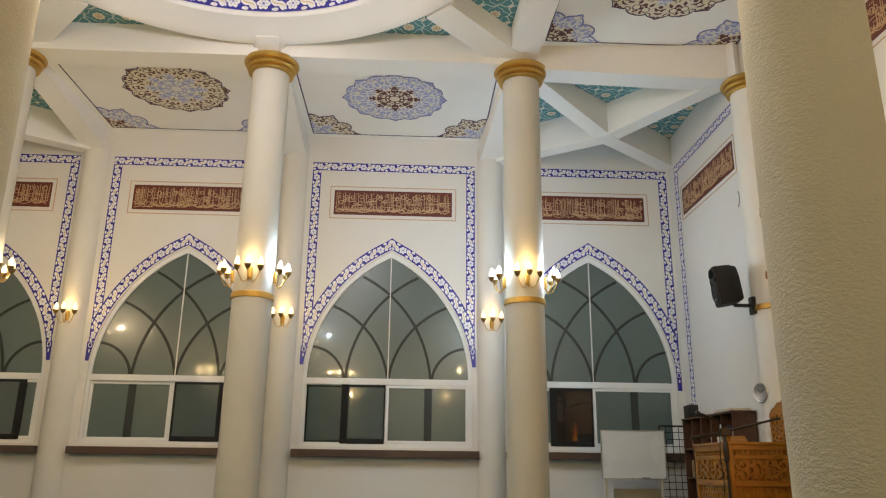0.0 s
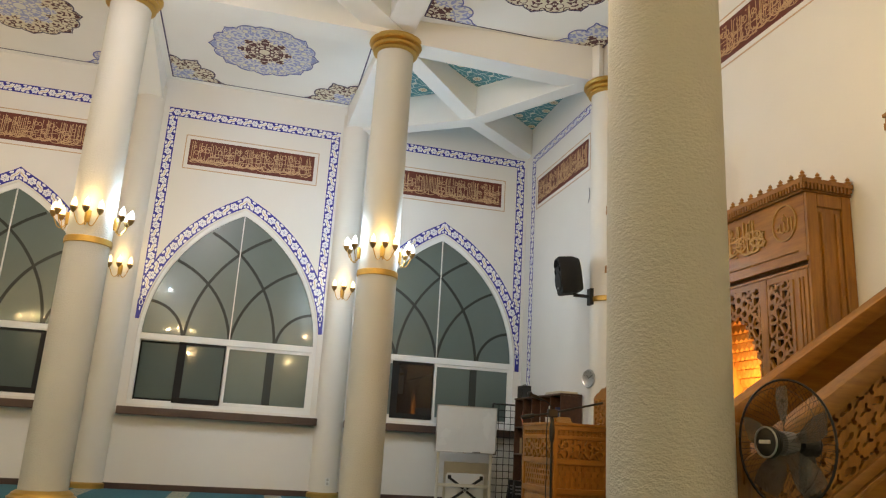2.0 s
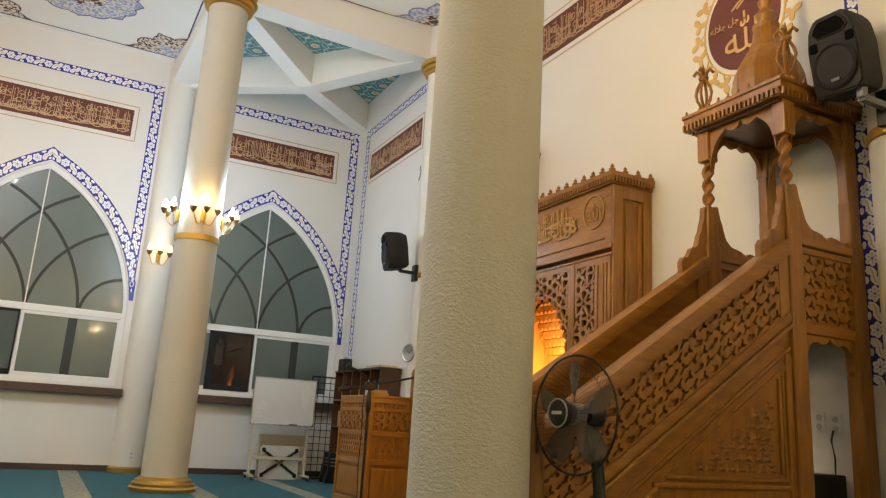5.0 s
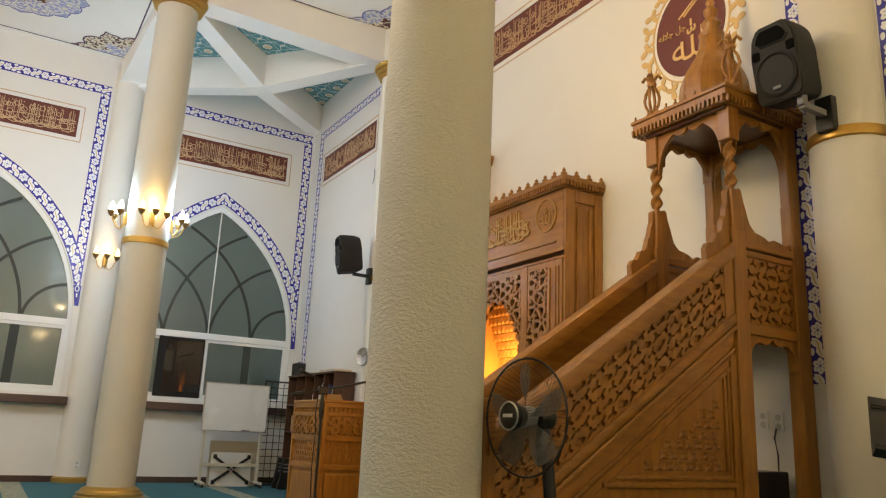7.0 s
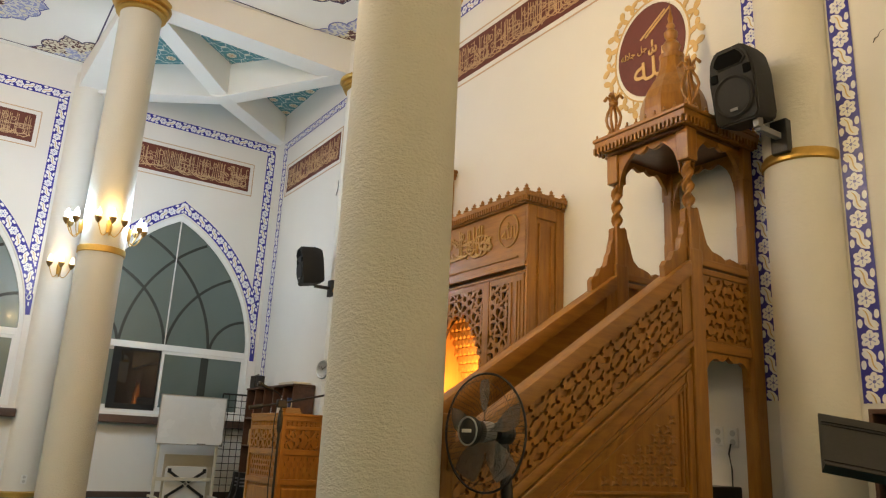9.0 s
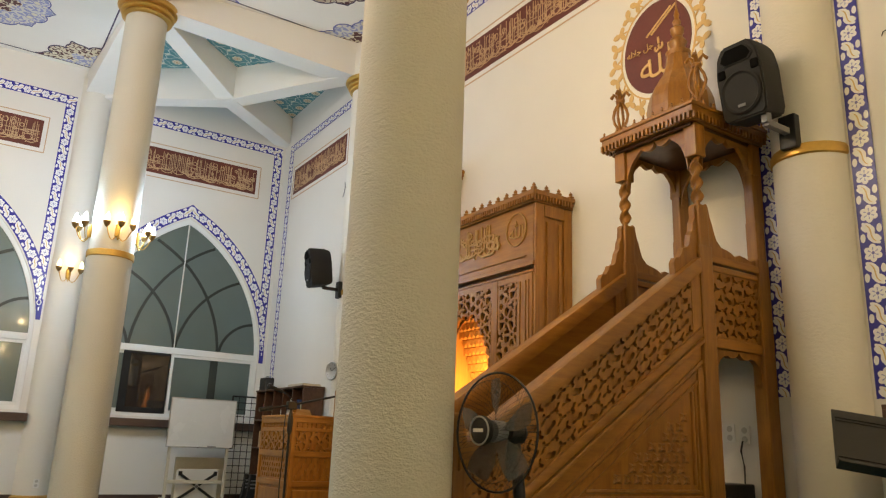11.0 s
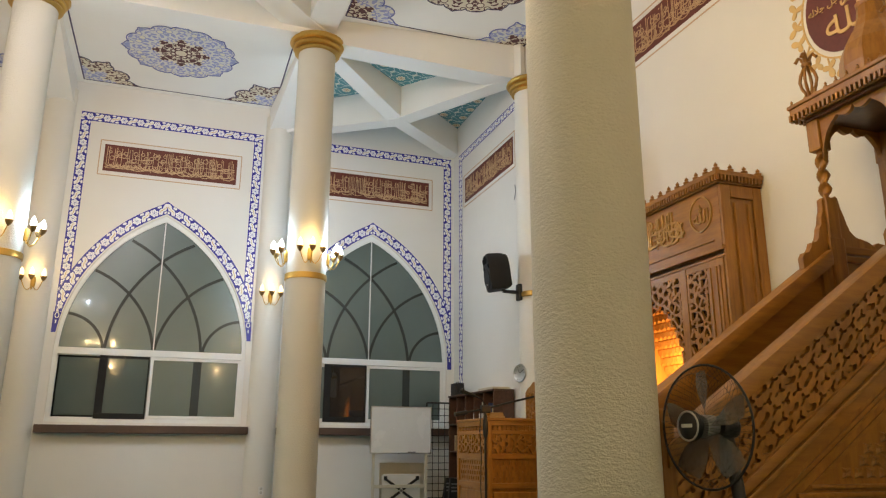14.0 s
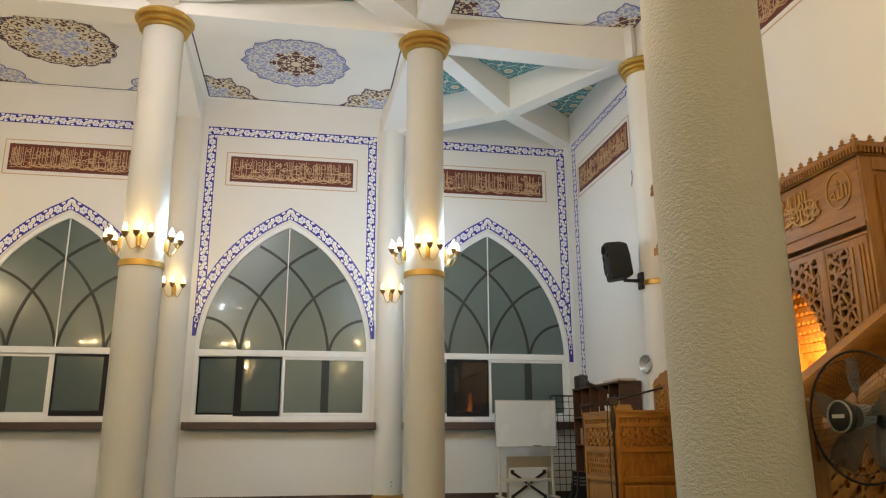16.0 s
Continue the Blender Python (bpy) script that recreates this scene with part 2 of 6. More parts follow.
def carpet():
    m, nt, b = nodes_of("teal_carpet")
    tc = nt.nodes.new("ShaderNodeTexCoord")
    sep = nt.nodes.new("ShaderNodeSeparateXYZ")
    link(nt, tc.outputs["Object"], sep.inputs[0])
    f = mth(nt, "FRACT", mth(nt, "DIVIDE", mth(nt, "ADD", sep.outputs[0], 0.085), 1.29))
    band = below(nt, mth(nt, "ABSOLUTE", mth(nt, "SUBTRACT", f, 0.5)), 0.097)
    pat = nt.nodes.new("ShaderNodeTexVoronoi")
    pat.inputs["Scale"].default_value = 14
    link(nt, tc.outputs["Object"], pat.inputs["Vector"])
    fine = noise_tex(nt, 240, 2)
    ground = mix(nt, fine, (0.016, 0.085, 0.115), (0.038, 0.16, 0.20))
    motif = mix(nt, below(nt, pat.outputs["Distance"], 0.33), (0.30, 0.30, 0.23), (0.13, 0.20, 0.19))
    link(nt, mix(nt, band, ground, motif), b.inputs["Base Color"])
    b.inputs["Roughness"].default_value = 0.95
    bump(nt, b, fine, 0.5, 0.004)
    return m


CARPET = carpet()


def frosted():
    m, nt, b = nodes_of("frosted_glass")
    n = noise_tex(nt, 1.3, 4)
    link(nt, mix(nt, n, (0.074, 0.118, 0.116), (0.112, 0.164, 0.158)), b.inputs["Base Color"])
    b.inputs["Roughness"].default_value = 0.30
    b.inputs["Specular IOR Level"].default_value = 1.0
    b.inputs["Transmission Weight"].default_value = 0.2
    b.inputs["Coat Weight"].default_value = 0.35
    b.inputs["Coat Roughness"].default_value = 0.04
    return m


def clear(name, tint, rough=0.02):
    m, nt, b = nodes_of(name)
    b.inputs["Base Color"].default_value = (*tint, 1)
    b.inputs["Roughness"].default_value = rough
    b.inputs["Transmission Weight"].default_value = 1.0
    b.inputs["IOR"].default_value = 1.45
    return m


FROST = frosted()
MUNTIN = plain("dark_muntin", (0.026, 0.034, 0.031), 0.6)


def glow(name, colour, strength):
    m, nt, b = nodes_of(name)
    b.inputs["Base Color"].default_value = (0.9, 0.88, 0.8, 1)
    b.inputs["Emission Color"].default_value = (*colour, 1)
    b.inputs["Emission Strength"].default_value = strength
    return m


BULB_WARM = glow("warm_bulb", (1.0, 0.72, 0.30), 2.6)
BULB_WHITE = glow("white_bulb", (0.90, 0.96, 1.0), 6)


# ---- mesh helpers ----
def part(name, bm, material, parent=None, label="", smooth=False):
    me = bpy.data.meshes.new(name)
    bmesh.ops.recalc_face_normals(bm, faces=bm.faces)
    bm.to_mesh(me)
    bm.free()
    for mat in (material if isinstance(material, list) else [material]):
        me.materials.append(mat)
    if smooth:
        me.polygons.foreach_set("use_smooth", [True] * len(me.polygons))
        me.set_sharp_from_angle(angle=radians(38))
    ob = new(name, me)
    if parent is not None:
        ob.parent = parent
    if label:
        ob["label"] = label
    return ob


def thing(name, label, category, at=(0, 0, 0), group="", kind="", turn=0):
    ob = new(name)
    ob.empty_display_size = 0.1
    ob.matrix_basis = pose(*at, 0, 0, turn)
    return tagged(ob, label, category, group, kind)


def box(bm, x0, x1, y0, y1, z0, z1, bevel=0.0, mat=0):
    ret = bmesh.ops.create_cube(bm, size=1, matrix=Matrix.LocRotScale(((x0 + x1) / 2, (y0 + y1) / 2, (z0 + z1) / 2), None, (abs(x1 - x0), abs(y1 - y0), abs(z1 - z0))))
    fs = {f for v in ret["verts"] for f in v.link_faces}
    for f in fs:
        f.material_index = mat
    if bevel:
        es = {e for v in ret["verts"] for e in v.link_edges}
        bmesh.ops.bevel(bm, geom=list(es), offset=bevel, segments=2, affect="EDGES", profile=0.6)
    return bm


def boxes(*specs, bevel=0.0):
    bm = bmesh.new()
    for s in specs:
        box(bm, *s, bevel=bevel)
    return bm


def prism(bm, pts, axis, a, b, bevel=0.0):
    """Extrudes a closed outline: axis y takes (x, z) pairs, axis x takes (y, z), axis z takes (x, y)."""
    def place(p, d):
        return {"y": (p[0], d, p[1]), "x": (d, p[0], p[1]), "z": (p[0], p[1], d)}[axis]
    v0 = [bm.verts.new(place(p, a)) for p in pts]
    v1 = [bm.verts.new(place(p, b)) for p in pts]
    bm.faces.new(v0)
    bm.faces.new(v1[::-1])
    n = len(pts)
    es = []
    for i in range(n):
        f = bm.faces.new((v0[i], v0[(i + 1) % n], v1[(i + 1) % n], v1[i]))
        es += list(f.edges)
    if bevel:
        bmesh.ops.bevel(bm, geom=list(set(es)), offset=bevel, segments=2, affect="EDGES", profile=0.6)
    return bm


def lathe(bm, profile, seg=32, centre=(0, 0), arc=2 * math.pi, start=0.0):
    """Turns (radius, z) pairs about an upright axis."""
    full = abs(arc - 2 * math.pi) < 1e-6
    n = seg if full else seg + 1
    rings = []
    for r, z in profile:
        rings.append([bm.verts.new((centre[0] + r * math.cos(start + arc * i / seg), centre[1] + r * math.sin(start + arc * i / seg), z)) for i in range(n)])
    for a, b in zip(rings, rings[1:]):
        for i in range(seg):
            j = (i + 1) % n
            bm.faces.new((a[i], a[j], b[j], b[i]))
    if full:
        if profile[0][0] > 1e-4:
            bm.faces.new(rings[0][::-1])
        if profile[-1][0] > 1e-4:
            bm.faces.new(rings[-1])
    bmesh.ops.remove_doubles(bm, verts=[v for ring in (rings[0], rings[-1]) for v in ring], dist=1e-5)
    return bm


def tube(bm, path, radius, seg=8):
    """A round bar along a line of points."""
    pts = [Vector(p) for p in path]
    rings = []
    for i, p in enumerate(pts):
        d = (pts[min(i + 1, len(pts) - 1)] - pts[max(i - 1, 0)]).normalized()
        q = d.to_track_quat("Z", "Y")
        r = radius[i] if isinstance(radius, (list, tuple)) else radius
        rings.append([bm.verts.new(p + q @ Vector((r * math.cos(2 * math.pi * k / seg), r * math.sin(2 * math.pi * k / seg), 0))) for k in range(seg)])
    for a, b in zip(rings, rings[1:]):
        best = min(range(seg), key=lambda s: (a[0].co - b[s].co).length)
        for k in range(seg):
            bm.faces.new((a[k], a[(k + 1) % seg], b[(k + 1 + best) % seg], b[(k + best) % seg]))
    bm.faces.new(rings[0][::-1])
    bm.faces.new(rings[-1])
    return bm


def quad_uv(bm, pts, uvs):
    lay = bm.loops.layers.uv.verify()
    f = bm.faces.new([bm.verts.new(p) for p in pts])
    for l, q in zip(f.loops, uvs):
        l[lay].uv = q
    return f


def strip_uv(bm, inner, outer, width, start=0.0):
    """A band between two lines of points with u along it in widths and v across."""
    u = start
    for i in range(len(inner) - 1):
        d = ((Vector(inner[i + 1]) - Vector(inner[i])).length + (Vector(outer[i + 1]) - Vector(outer[i])).length) / 2 / width
        quad_uv(bm, (inner[i], inner[i + 1], outer[i + 1], outer[i]), ((u, 0), (u + d, 0), (u + d, 1), (u, 1)))
        u += d
    return u


TURN = [0]    # lifts each bar a hair above the last


def bar2(bm, p, q, width, place, d0, d1):
    """A flat bar from p to q in a plane; place(a, b, d) gives its points."""
    p, q = Vector(p), Vector(q)
    if (q - p).length < 1e-5:
        return
    TURN[0] = (TURN[0] + 1) % 29
    d1 += (d1 - d0) * 0.010 * TURN[0]
    n = (q - p).normalized()
    n = Vector((-n.y, n.x)) * width / 2
    c = [p + n, p - n, q - n, q + n]
    lo = [bm.verts.new(place(v.x, v.y, d0)) for v in c]
    hi = [bm.verts.new(place(v.x, v.y, d1)) for v in c]
    bm.faces.new(hi)
    for i in range(4):
        bm.faces.new((lo[i], lo[(i + 1) % 4], hi[(i + 1) % 4], hi[i]))


# ---- the hall ----
FZ = 0.04          # floor
NY, EX = 12.07, 4.45   # faces of the north and east walls
WX, SY, TOP = -8.6, -2.6, 7.7
CENTRES = [-7.05, -3.70, -0.345, 2.97]
ROW = 9.45         # north row of columns
SPRING, APEX, HALF = 2.25, 4.40, 1.345


def arch_x(z, half=HALF, apex=APEX):
    """Half width of the pointed arch at a height."""
    if z <= SPRING:
        return half
    h = apex - SPRING
    c = (half * half - h * h) / (2 * half)
    r = half - c
    return max(0.0, c + math.sqrt(max(0.0, r * r - (z - SPRING) ** 2)))


def arch_points(half, apex, z0, n=22):
    return [(arch_x(z0 + (apex - z0) * (1 - (1 - i / n) ** 1.6), half, apex), z0 + (apex - z0) * (1 - (1 - i / n) ** 1.6)) for i in range(n + 1)]


# floor, carpet, closing walls and roof
tagged(part("floor", boxes((WX - 0.3, EX + 0.3, SY - 0.3, NY + 0.3, FZ - 0.3, FZ)), CARPET), "teal carpet with pale patterned stripes", "floor", kind="structure")
tagged(part("ceiling", boxes((WX - 0.3, EX + 0.3, SY - 0.3, NY + 0.3, TOP, TOP + 0.25)), CEIL), "white painted roof slab above the bays", "ceiling", kind="structure")
tagged(part("wall_east", boxes((EX, EX + 0.3, SY - 0.3, NY, FZ - 0.2, TOP)), WALL), "white painted wall behind the wooden niche", "wall", kind="structure")
tagged(part("wall_west", boxes((WX - 0.3, WX, SY - 0.3, NY, FZ - 0.2, TOP)), WALL), "plain white painted wall", "wall", kind="structure")
tagged(part("wall_south", boxes((WX, EX, SY - 0.3, SY, FZ - 0.2, TOP)), WALL), "plain white painted wall", "wall", kind="structure")

bm = bmesh.new()
edges = [WX - 0.3] + [(a + b) / 2 for a, b in zip(CENTRES, CENTRES[1:])] + [EX + 0.3]
for cx, lo, hi in zip(CENTRES, edges, edges[1:]):
    for s, out in ((-1, lo), (1, hi)):
        outline = [(out, FZ - 0.2), (cx, FZ - 0.2), (cx, 1.24), (cx + s * HALF, 1.24)]
        outline += [(cx + s * x, z) for x, z in arch_points(HALF, APEX, SPRING)] + [(cx, TOP), (out, TOP)]
        prism(bm, outline, "y", NY, NY + 0.3)
tagged(part("wall_north", bm, WALL), "white wall with four pointed window openings", "wall", kind="structure")

# dark night outside the windows
tagged(part("backdrop", boxes((WX - 3, EX + 3, NY + 2.4, NY + 2.5, -1, 8)), plain("night_wall", (0.03, 0.035, 0.035), 0.9)), "dark night outside the windows", "backdrop", kind="structure")


def skirting(name, spec):
    tagged(part(name, boxes(spec, bevel=0.006), SILL), "dark brown skirting board along the wall", "baseboard", kind="structure")


skirting("baseboard_north", (WX, EX - 0.02, NY - 0.018, NY, FZ, FZ + 0.085))
skirting("baseboard_east", (EX - 0.018, EX, SY, NY - 0.02, FZ, FZ + 0.085))


# ---- windows ----
def window(number, cx, sash, dark):
    """White sliding sashes below a transom, two arched panes with curved glazing bars above."""
    w = thing("window_%d" % number, "pointed white-framed window with frosted panes", "window", (cx, NY + 0.06, 0), kind="structure")
    fr = bmesh.new()
    for s in (-1, 1):
        out = [(s * x, z) for x, z in arch_points(HALF, APEX, SPRING)]
        inn = [(s * x, z) for x, z in arch_points(HALF - 0.055, APEX - 0.09, SPRING)]
        for i in range(len(out) - 1):
            prism(fr, [out[i], out[i + 1], inn[i + 1], inn[i]], "y", -0.03, 0.05)
        box(fr, s * HALF, s * (HALF - 0.055), -0.03, 0.05, 1.24, SPRING)
    box(fr, -HALF + 0.055, HALF - 0.055, -0.03, 0.05, 1.24, 1.30)
    part("window_frame", fr, FRAME, w)
    part("transom", boxes((-HALF + 0.055, HALF - 0.055, -0.045, 0.04, 2.20, 2.30), bevel=0.008), FRAME, w)
    part("mullion", boxes((-0.008, 0.008, -0.025, 0.03, 2.30, APEX - 0.09)), FRAME, w)
    for s in (-1, 1):
        g = bmesh.new()
        pts = [(0.0, 2.30)] + [(s * max(0.0, x), z) for x, z in arch_points(HALF - 0.05, APEX - 0.085, 2.30)]
        prism(g, pts, "y", 0.0, 0.008)
        part("pane", g, FROST, w, "frosted grey-green glass")
    # curved glazing bars, kept inside the arch
    def bars(start, bend, da, db):
        bb, line = bmesh.new(), []
        r, a0 = math.hypot(da, db), math.asin(-db / math.hypot(da, db))
        for k in range(70):
            a = a0 + k / 69 * (1.57 - a0)
            x = start + bend * (da - r * math.cos(a))
            z = 2.28 + db + r * math.sin(a)
            if z > 2.3 and abs(x) > arch_x(z, HALF - 0.05, APEX - 0.085):
                break
            line.append((x, max(z, 2.30)))
        for p, q in zip(line, line[1:]):
            bar2(bb, p, q, 0.042, lambda a, b, d: (a, d, b), 0.0, -0.012)
        part("glazing_bar", bb, MUNTIN, w)
    for s in (-1, 1):
        bars(s * 0.005, s, 1.46, -0.18)
        bars(s * 0.68, -s, 2.04, -0.14)
        bars(s * 0.70, s, 0.58, -0.06)
    # sashes
    d0, d1 = sash
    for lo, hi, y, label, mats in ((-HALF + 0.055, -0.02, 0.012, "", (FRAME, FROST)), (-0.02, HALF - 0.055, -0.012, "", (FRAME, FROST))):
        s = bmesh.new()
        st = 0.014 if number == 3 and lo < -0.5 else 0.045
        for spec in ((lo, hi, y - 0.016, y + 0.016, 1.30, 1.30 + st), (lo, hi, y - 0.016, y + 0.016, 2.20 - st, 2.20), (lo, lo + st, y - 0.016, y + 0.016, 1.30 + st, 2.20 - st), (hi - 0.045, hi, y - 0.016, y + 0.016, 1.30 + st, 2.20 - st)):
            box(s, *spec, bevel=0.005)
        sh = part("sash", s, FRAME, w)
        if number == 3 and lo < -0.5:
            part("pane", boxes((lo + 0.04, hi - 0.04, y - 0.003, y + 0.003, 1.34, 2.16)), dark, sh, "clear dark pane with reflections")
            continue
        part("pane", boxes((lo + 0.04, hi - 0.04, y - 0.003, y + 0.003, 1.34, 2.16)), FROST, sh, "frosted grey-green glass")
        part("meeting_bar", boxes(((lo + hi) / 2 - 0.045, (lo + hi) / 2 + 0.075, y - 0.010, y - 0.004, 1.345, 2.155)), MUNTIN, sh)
    # the clear sash in its dark frame
    s = bmesh.new()
    wl, wr = (0.035, 0.11) if d0 > 0 else (0.11, 0.02)
    for spec in ((d0, d1, -0.04, -0.018, 1.29, 1.37), (d0, d1, -0.04, -0.018, 2.16, 2.20), (d0, d0 + wl, -0.04, -0.018, 1.37, 2.16), (d1 - wr, d1, -0.04, -0.018, 1.37, 2.16)):
        box(s, *spec, bevel=0.004)
    sh = part("screen_frame", s, SASHBLACK, w, "black framed clear sash")
    part("pane", boxes((d0 + wl - 0.004, d1 - wr + 0.004, -0.034, -0.026, 1.36, 2.17)), dark, sh, "clear dark pane with reflections")
    tagged(part("window_sill_%d" % number, boxes((cx - 1.44, cx + 1.45, NY - 0.16, NY + 0.05, 1.085, 1.20), bevel=0.012), SILL), "dark brown stone sill under the window", "sill", kind="structure")


def pane_glass(name, colour, through_it):
    m, nt, b = nodes_of(name)
    b.inputs["Base Color"].default_value = (*colour, 1)
    b.inputs["Roughness"].default_value = 0.012
    b.inputs["Specular IOR Level"].default_value = 0.9
    b.inputs["Transmission Weight"].default_value = through_it
    return m


NIGHTGLASS = pane_glass("night_pane_glass", (0.05, 0.045, 0.04), 0.5)
DUSKGLASS = pane_glass("dusk_pane_glass", (0.085, 0.115, 0.106), 0.12)
for i, (cx, sash) in enumerate(zip(CENTRES, ((0.35, 1.10), (0.02, 0.82), (-0.72, -0.03), (-0.72, -0.03)))):
    window(i + 1, cx, sash, NIGHTGLASS if i == 3 else DUSKGLASS)


# ---- painted tile borders and lettered panels on the walls ----
def north(a, b, d):
    return (a, NY - d, b)


def east(a, b, d):
    return (EX - d, a, b)


def window_border(cx, tips):
    out, wid, aw = 1.39, 0.145, 0.165
    bm = bmesh.new()
    top = 5.97
    strip_uv(bm, [north(cx - out, top - wid, 0.004), north(cx + (1.425 if cx > 2 else out), top - wid, 0.004)], [north(cx - out, top, 0.004), north(cx + (1.425 if cx > 2 else out), top, 0.004)], wid)
    for s, tip in zip((-1, 1), tips):
        out = 1.425 if cx > 2 and s > 0 else 1.39
        zs = [top - wid - (top - wid - tip) * i / 40 for i in range(41)]
        inn = [north(cx + s * min(out - 0.012, max(out - wid, arch_x(z, HALF + 0.01, APEX + 0.02) + 0.012)), z, 0.004) for z in zs]
        strip_uv(bm, inn, [north(cx + s * out, z, 0.004) for z in zs], wid)
        ins = [p for p in arch_points(HALF + 0.02, APEX + 0.03, 2.75)]
        ous = []
        for x, z in ins:
            h = APEX + 0.03 - SPRING
            c = ((HALF + 0.02) ** 2 - h * h) / (2 * (HALF + 0.02))
            d = Vector((x - c, z - SPRING)).normalized()
            px, pz = x + d.x * aw, z + d.y * aw
            if px < 0 or x < 0.02:
                px, pz = max(px, 0.0), pz
            ous.append((min(px, out - 0.01), pz))
        ous[-1] = (0.0, APEX + 0.235)
        strip_uv(bm, [north(cx + s * x, z, 0.0065) for x, z in ins], [north(cx + s * x, z, 0.0065) for x, z in ous], aw)
    tagged(part("tile_border", bm, TILE), "blue tile border with white flowers round the window arch", "tile border", "window tile borders", "structure")


def border_tip(cx, s, tip):
    """Deep blue glazed point with a pale ring where the border runs out beside the arch."""
    ob = thing("tile_tip", "deep blue glazed point with a white ring at the border's end", "tile border", group="border points", kind="structure")
    bm = bmesh.new()
    edge = 1.432 if cx > 2 and s > 0 else 1.405
    zs = [tip + 0.30 * k / 10 for k in range(11)]
    inn = [north(cx + s * min(1.372, arch_x(z, HALF + 0.01, APEX + 0.02) + 0.004), z, 0.0075) for z in zs]
    out = [north(cx + s * edge, z, 0.0075) for z in zs]
    for k in range(10):
        bm.faces.new([bm.verts.new(p) for p in (inn[k], out[k], out[k + 1], inn[k + 1])])
    part("glaze", bm, BLUEGLAZE, ob)
    bm = bmesh.new()
    mid = cx + s * (edge + arch_x(tip + 0.25, HALF + 0.01, APEX + 0.02)) / 2
    for k in range(14):
        a, b = k * math.pi / 7, (k + 1) * math.pi / 7
        bar2(bm, (mid + 0.026 * math.cos(a), tip + 0.25 + 0.038 * math.sin(a)), (mid + 0.026 * math.cos(b), tip + 0.25 + 0.038 * math.sin(b)), 0.011, north, 0.006, 0.010)
    bar2(bm, (mid + s * 0.008, tip + 0.13), (mid + s * 0.006, tip + 0.18), 0.018, north, 0.006, 0.010)
    part("ring", bm, FRAME, ob, "pale glazed ring and drop")


for cx, tips in zip(CENTRES, ((2.50, 2.50), (2.50, 2.50), (2.50, 2.50), (2.50, 2.18))):
    for s, tip in zip((-1, 1), tips):
        border_tip(cx, s, tip)
for cx, tips in zip(CENTRES, ((2.6, 2.6), (2.6, 2.6), (2.62, 2.62), (2.6, 2.22))):
    window_border(cx, tips)


def strokes(bm, a0, a1, b0, b1, place, depth, rng, width=0.0085, pace=0.115):
    """Bars and bows in the rhythm of a lettered line: plain marks that spell nothing."""
    h = b1 - b0
    x = a0 + 0.02
    def arc(cx, cb, rx, rz, t0, t1, w):
        n = 8
        pts = [(cx + rx * math.cos(t0 + (t1 - t0) * k / n), cb + rz * math.sin(t0 + (t1 - t0) * k / n)) for k in range(n + 1)]
        for p, q in zip(pts, pts[1:]):
            if a0 < min(p[0], q[0]) and max(p[0], q[0]) < a1 and b0 < min(p[1], q[1]) and max(p[1], q[1]) < b1:
                bar2(bm, p, q, w, place, 0, depth)
    while x < a1 - 0.02:
        kind = rng.random()
        if kind < 0.62:
            bar2(bm, (x, b0 + h * rng.uniform(0.10, 0.30)), (x + rng.uniform(-0.005, 0.012), b0 + h * rng.uniform(0.86, 0.98)), width, place, 0, depth)
        if kind > 0.25:
            r = h * rng.uniform(0.10, 0.19)
            arc(x, b0 + h * rng.uniform(0.22, 0.34), r * 1.5, r, math.pi * rng.uniform(0.95, 1.15), math.pi * rng.uniform(1.9, 2.2), width * 1.15)
        if kind > 0.45:
            r = h * rng.uniform(0.05, 0.10)
            arc(x, b0 + h * rng.uniform(0.40, 0.80), r, r, 0, 6.3, width)
        if rng.random() < 0.25:
            cb = b0 + h * rng.uniform(0.3, 0.6)
            bar2(bm, (x, cb), (min(a1 - 0.01, x + h * 0.4), cb + rng.uniform(-0.02, 0.02)), width * 0.9, place, 0, depth)
        if rng.random() < 0.3:
            cb = b0 + h * rng.choice((0.08, 0.9))
            bar2(bm, (x, cb), (x + 0.014, cb), 0.014, place, 0, depth)
        x += h * pace * rng.uniform(0.6, 1.3)


def lettered_panel(place, a0, a1, b0, b1, seed):
    """A dark red painted band with gold marks inside a thin tan line."""
    p = thing("lettered_panel", "dark red panel with gold lettering in a tan outline", "wall panel", group="lettered wall panels")
    def slab(x0, x1, z0, z1, d):
        bm = bmesh.new()
        bar2(bm, (x0, (z0 + z1) / 2), (x1, (z0 + z1) / 2), z1 - z0, place, 0, d)
        return bm
    part("red_ground", slab(a0, a1, b0, b1, 0.006), RED, p)
    g = 0.065
    line = bmesh.new()
    for q in (((a0 - g, b0 - g), (a1 + g, b0 - g)), ((a0 - g, b1 + g), (a1 + g, b1 + g)), ((a0 - g, b0 - g), (a0 - g, b1 + g)), ((a1 + g, b0 - g), (a1 + g, b1 + g))):
        bar2(line, q[0], q[1], 0.015, place, 0, 0.004)
    part("outline", line, PINKLINE, p)
    bm = bmesh.new()
    strokes(bm, a0 + 0.02, a1 - 0.02, b0 + 0.02, b1 - 0.02, place, 0.010, random.Random(seed), 0.0078, 0.068)
    part("gold_lettering", bm, LETTER, p)


for i, cx in enumerate(CENTRES):
    lettered_panel(north, cx - 1.0, cx + 1.0, 5.035, 5.47, 11 + i)
lettered_panel(east, 9.52, 11.50, 4.985, 5.42, 31)
lettered_panel(east, 3.25, 8.55, 5.00, 5.43, 32)

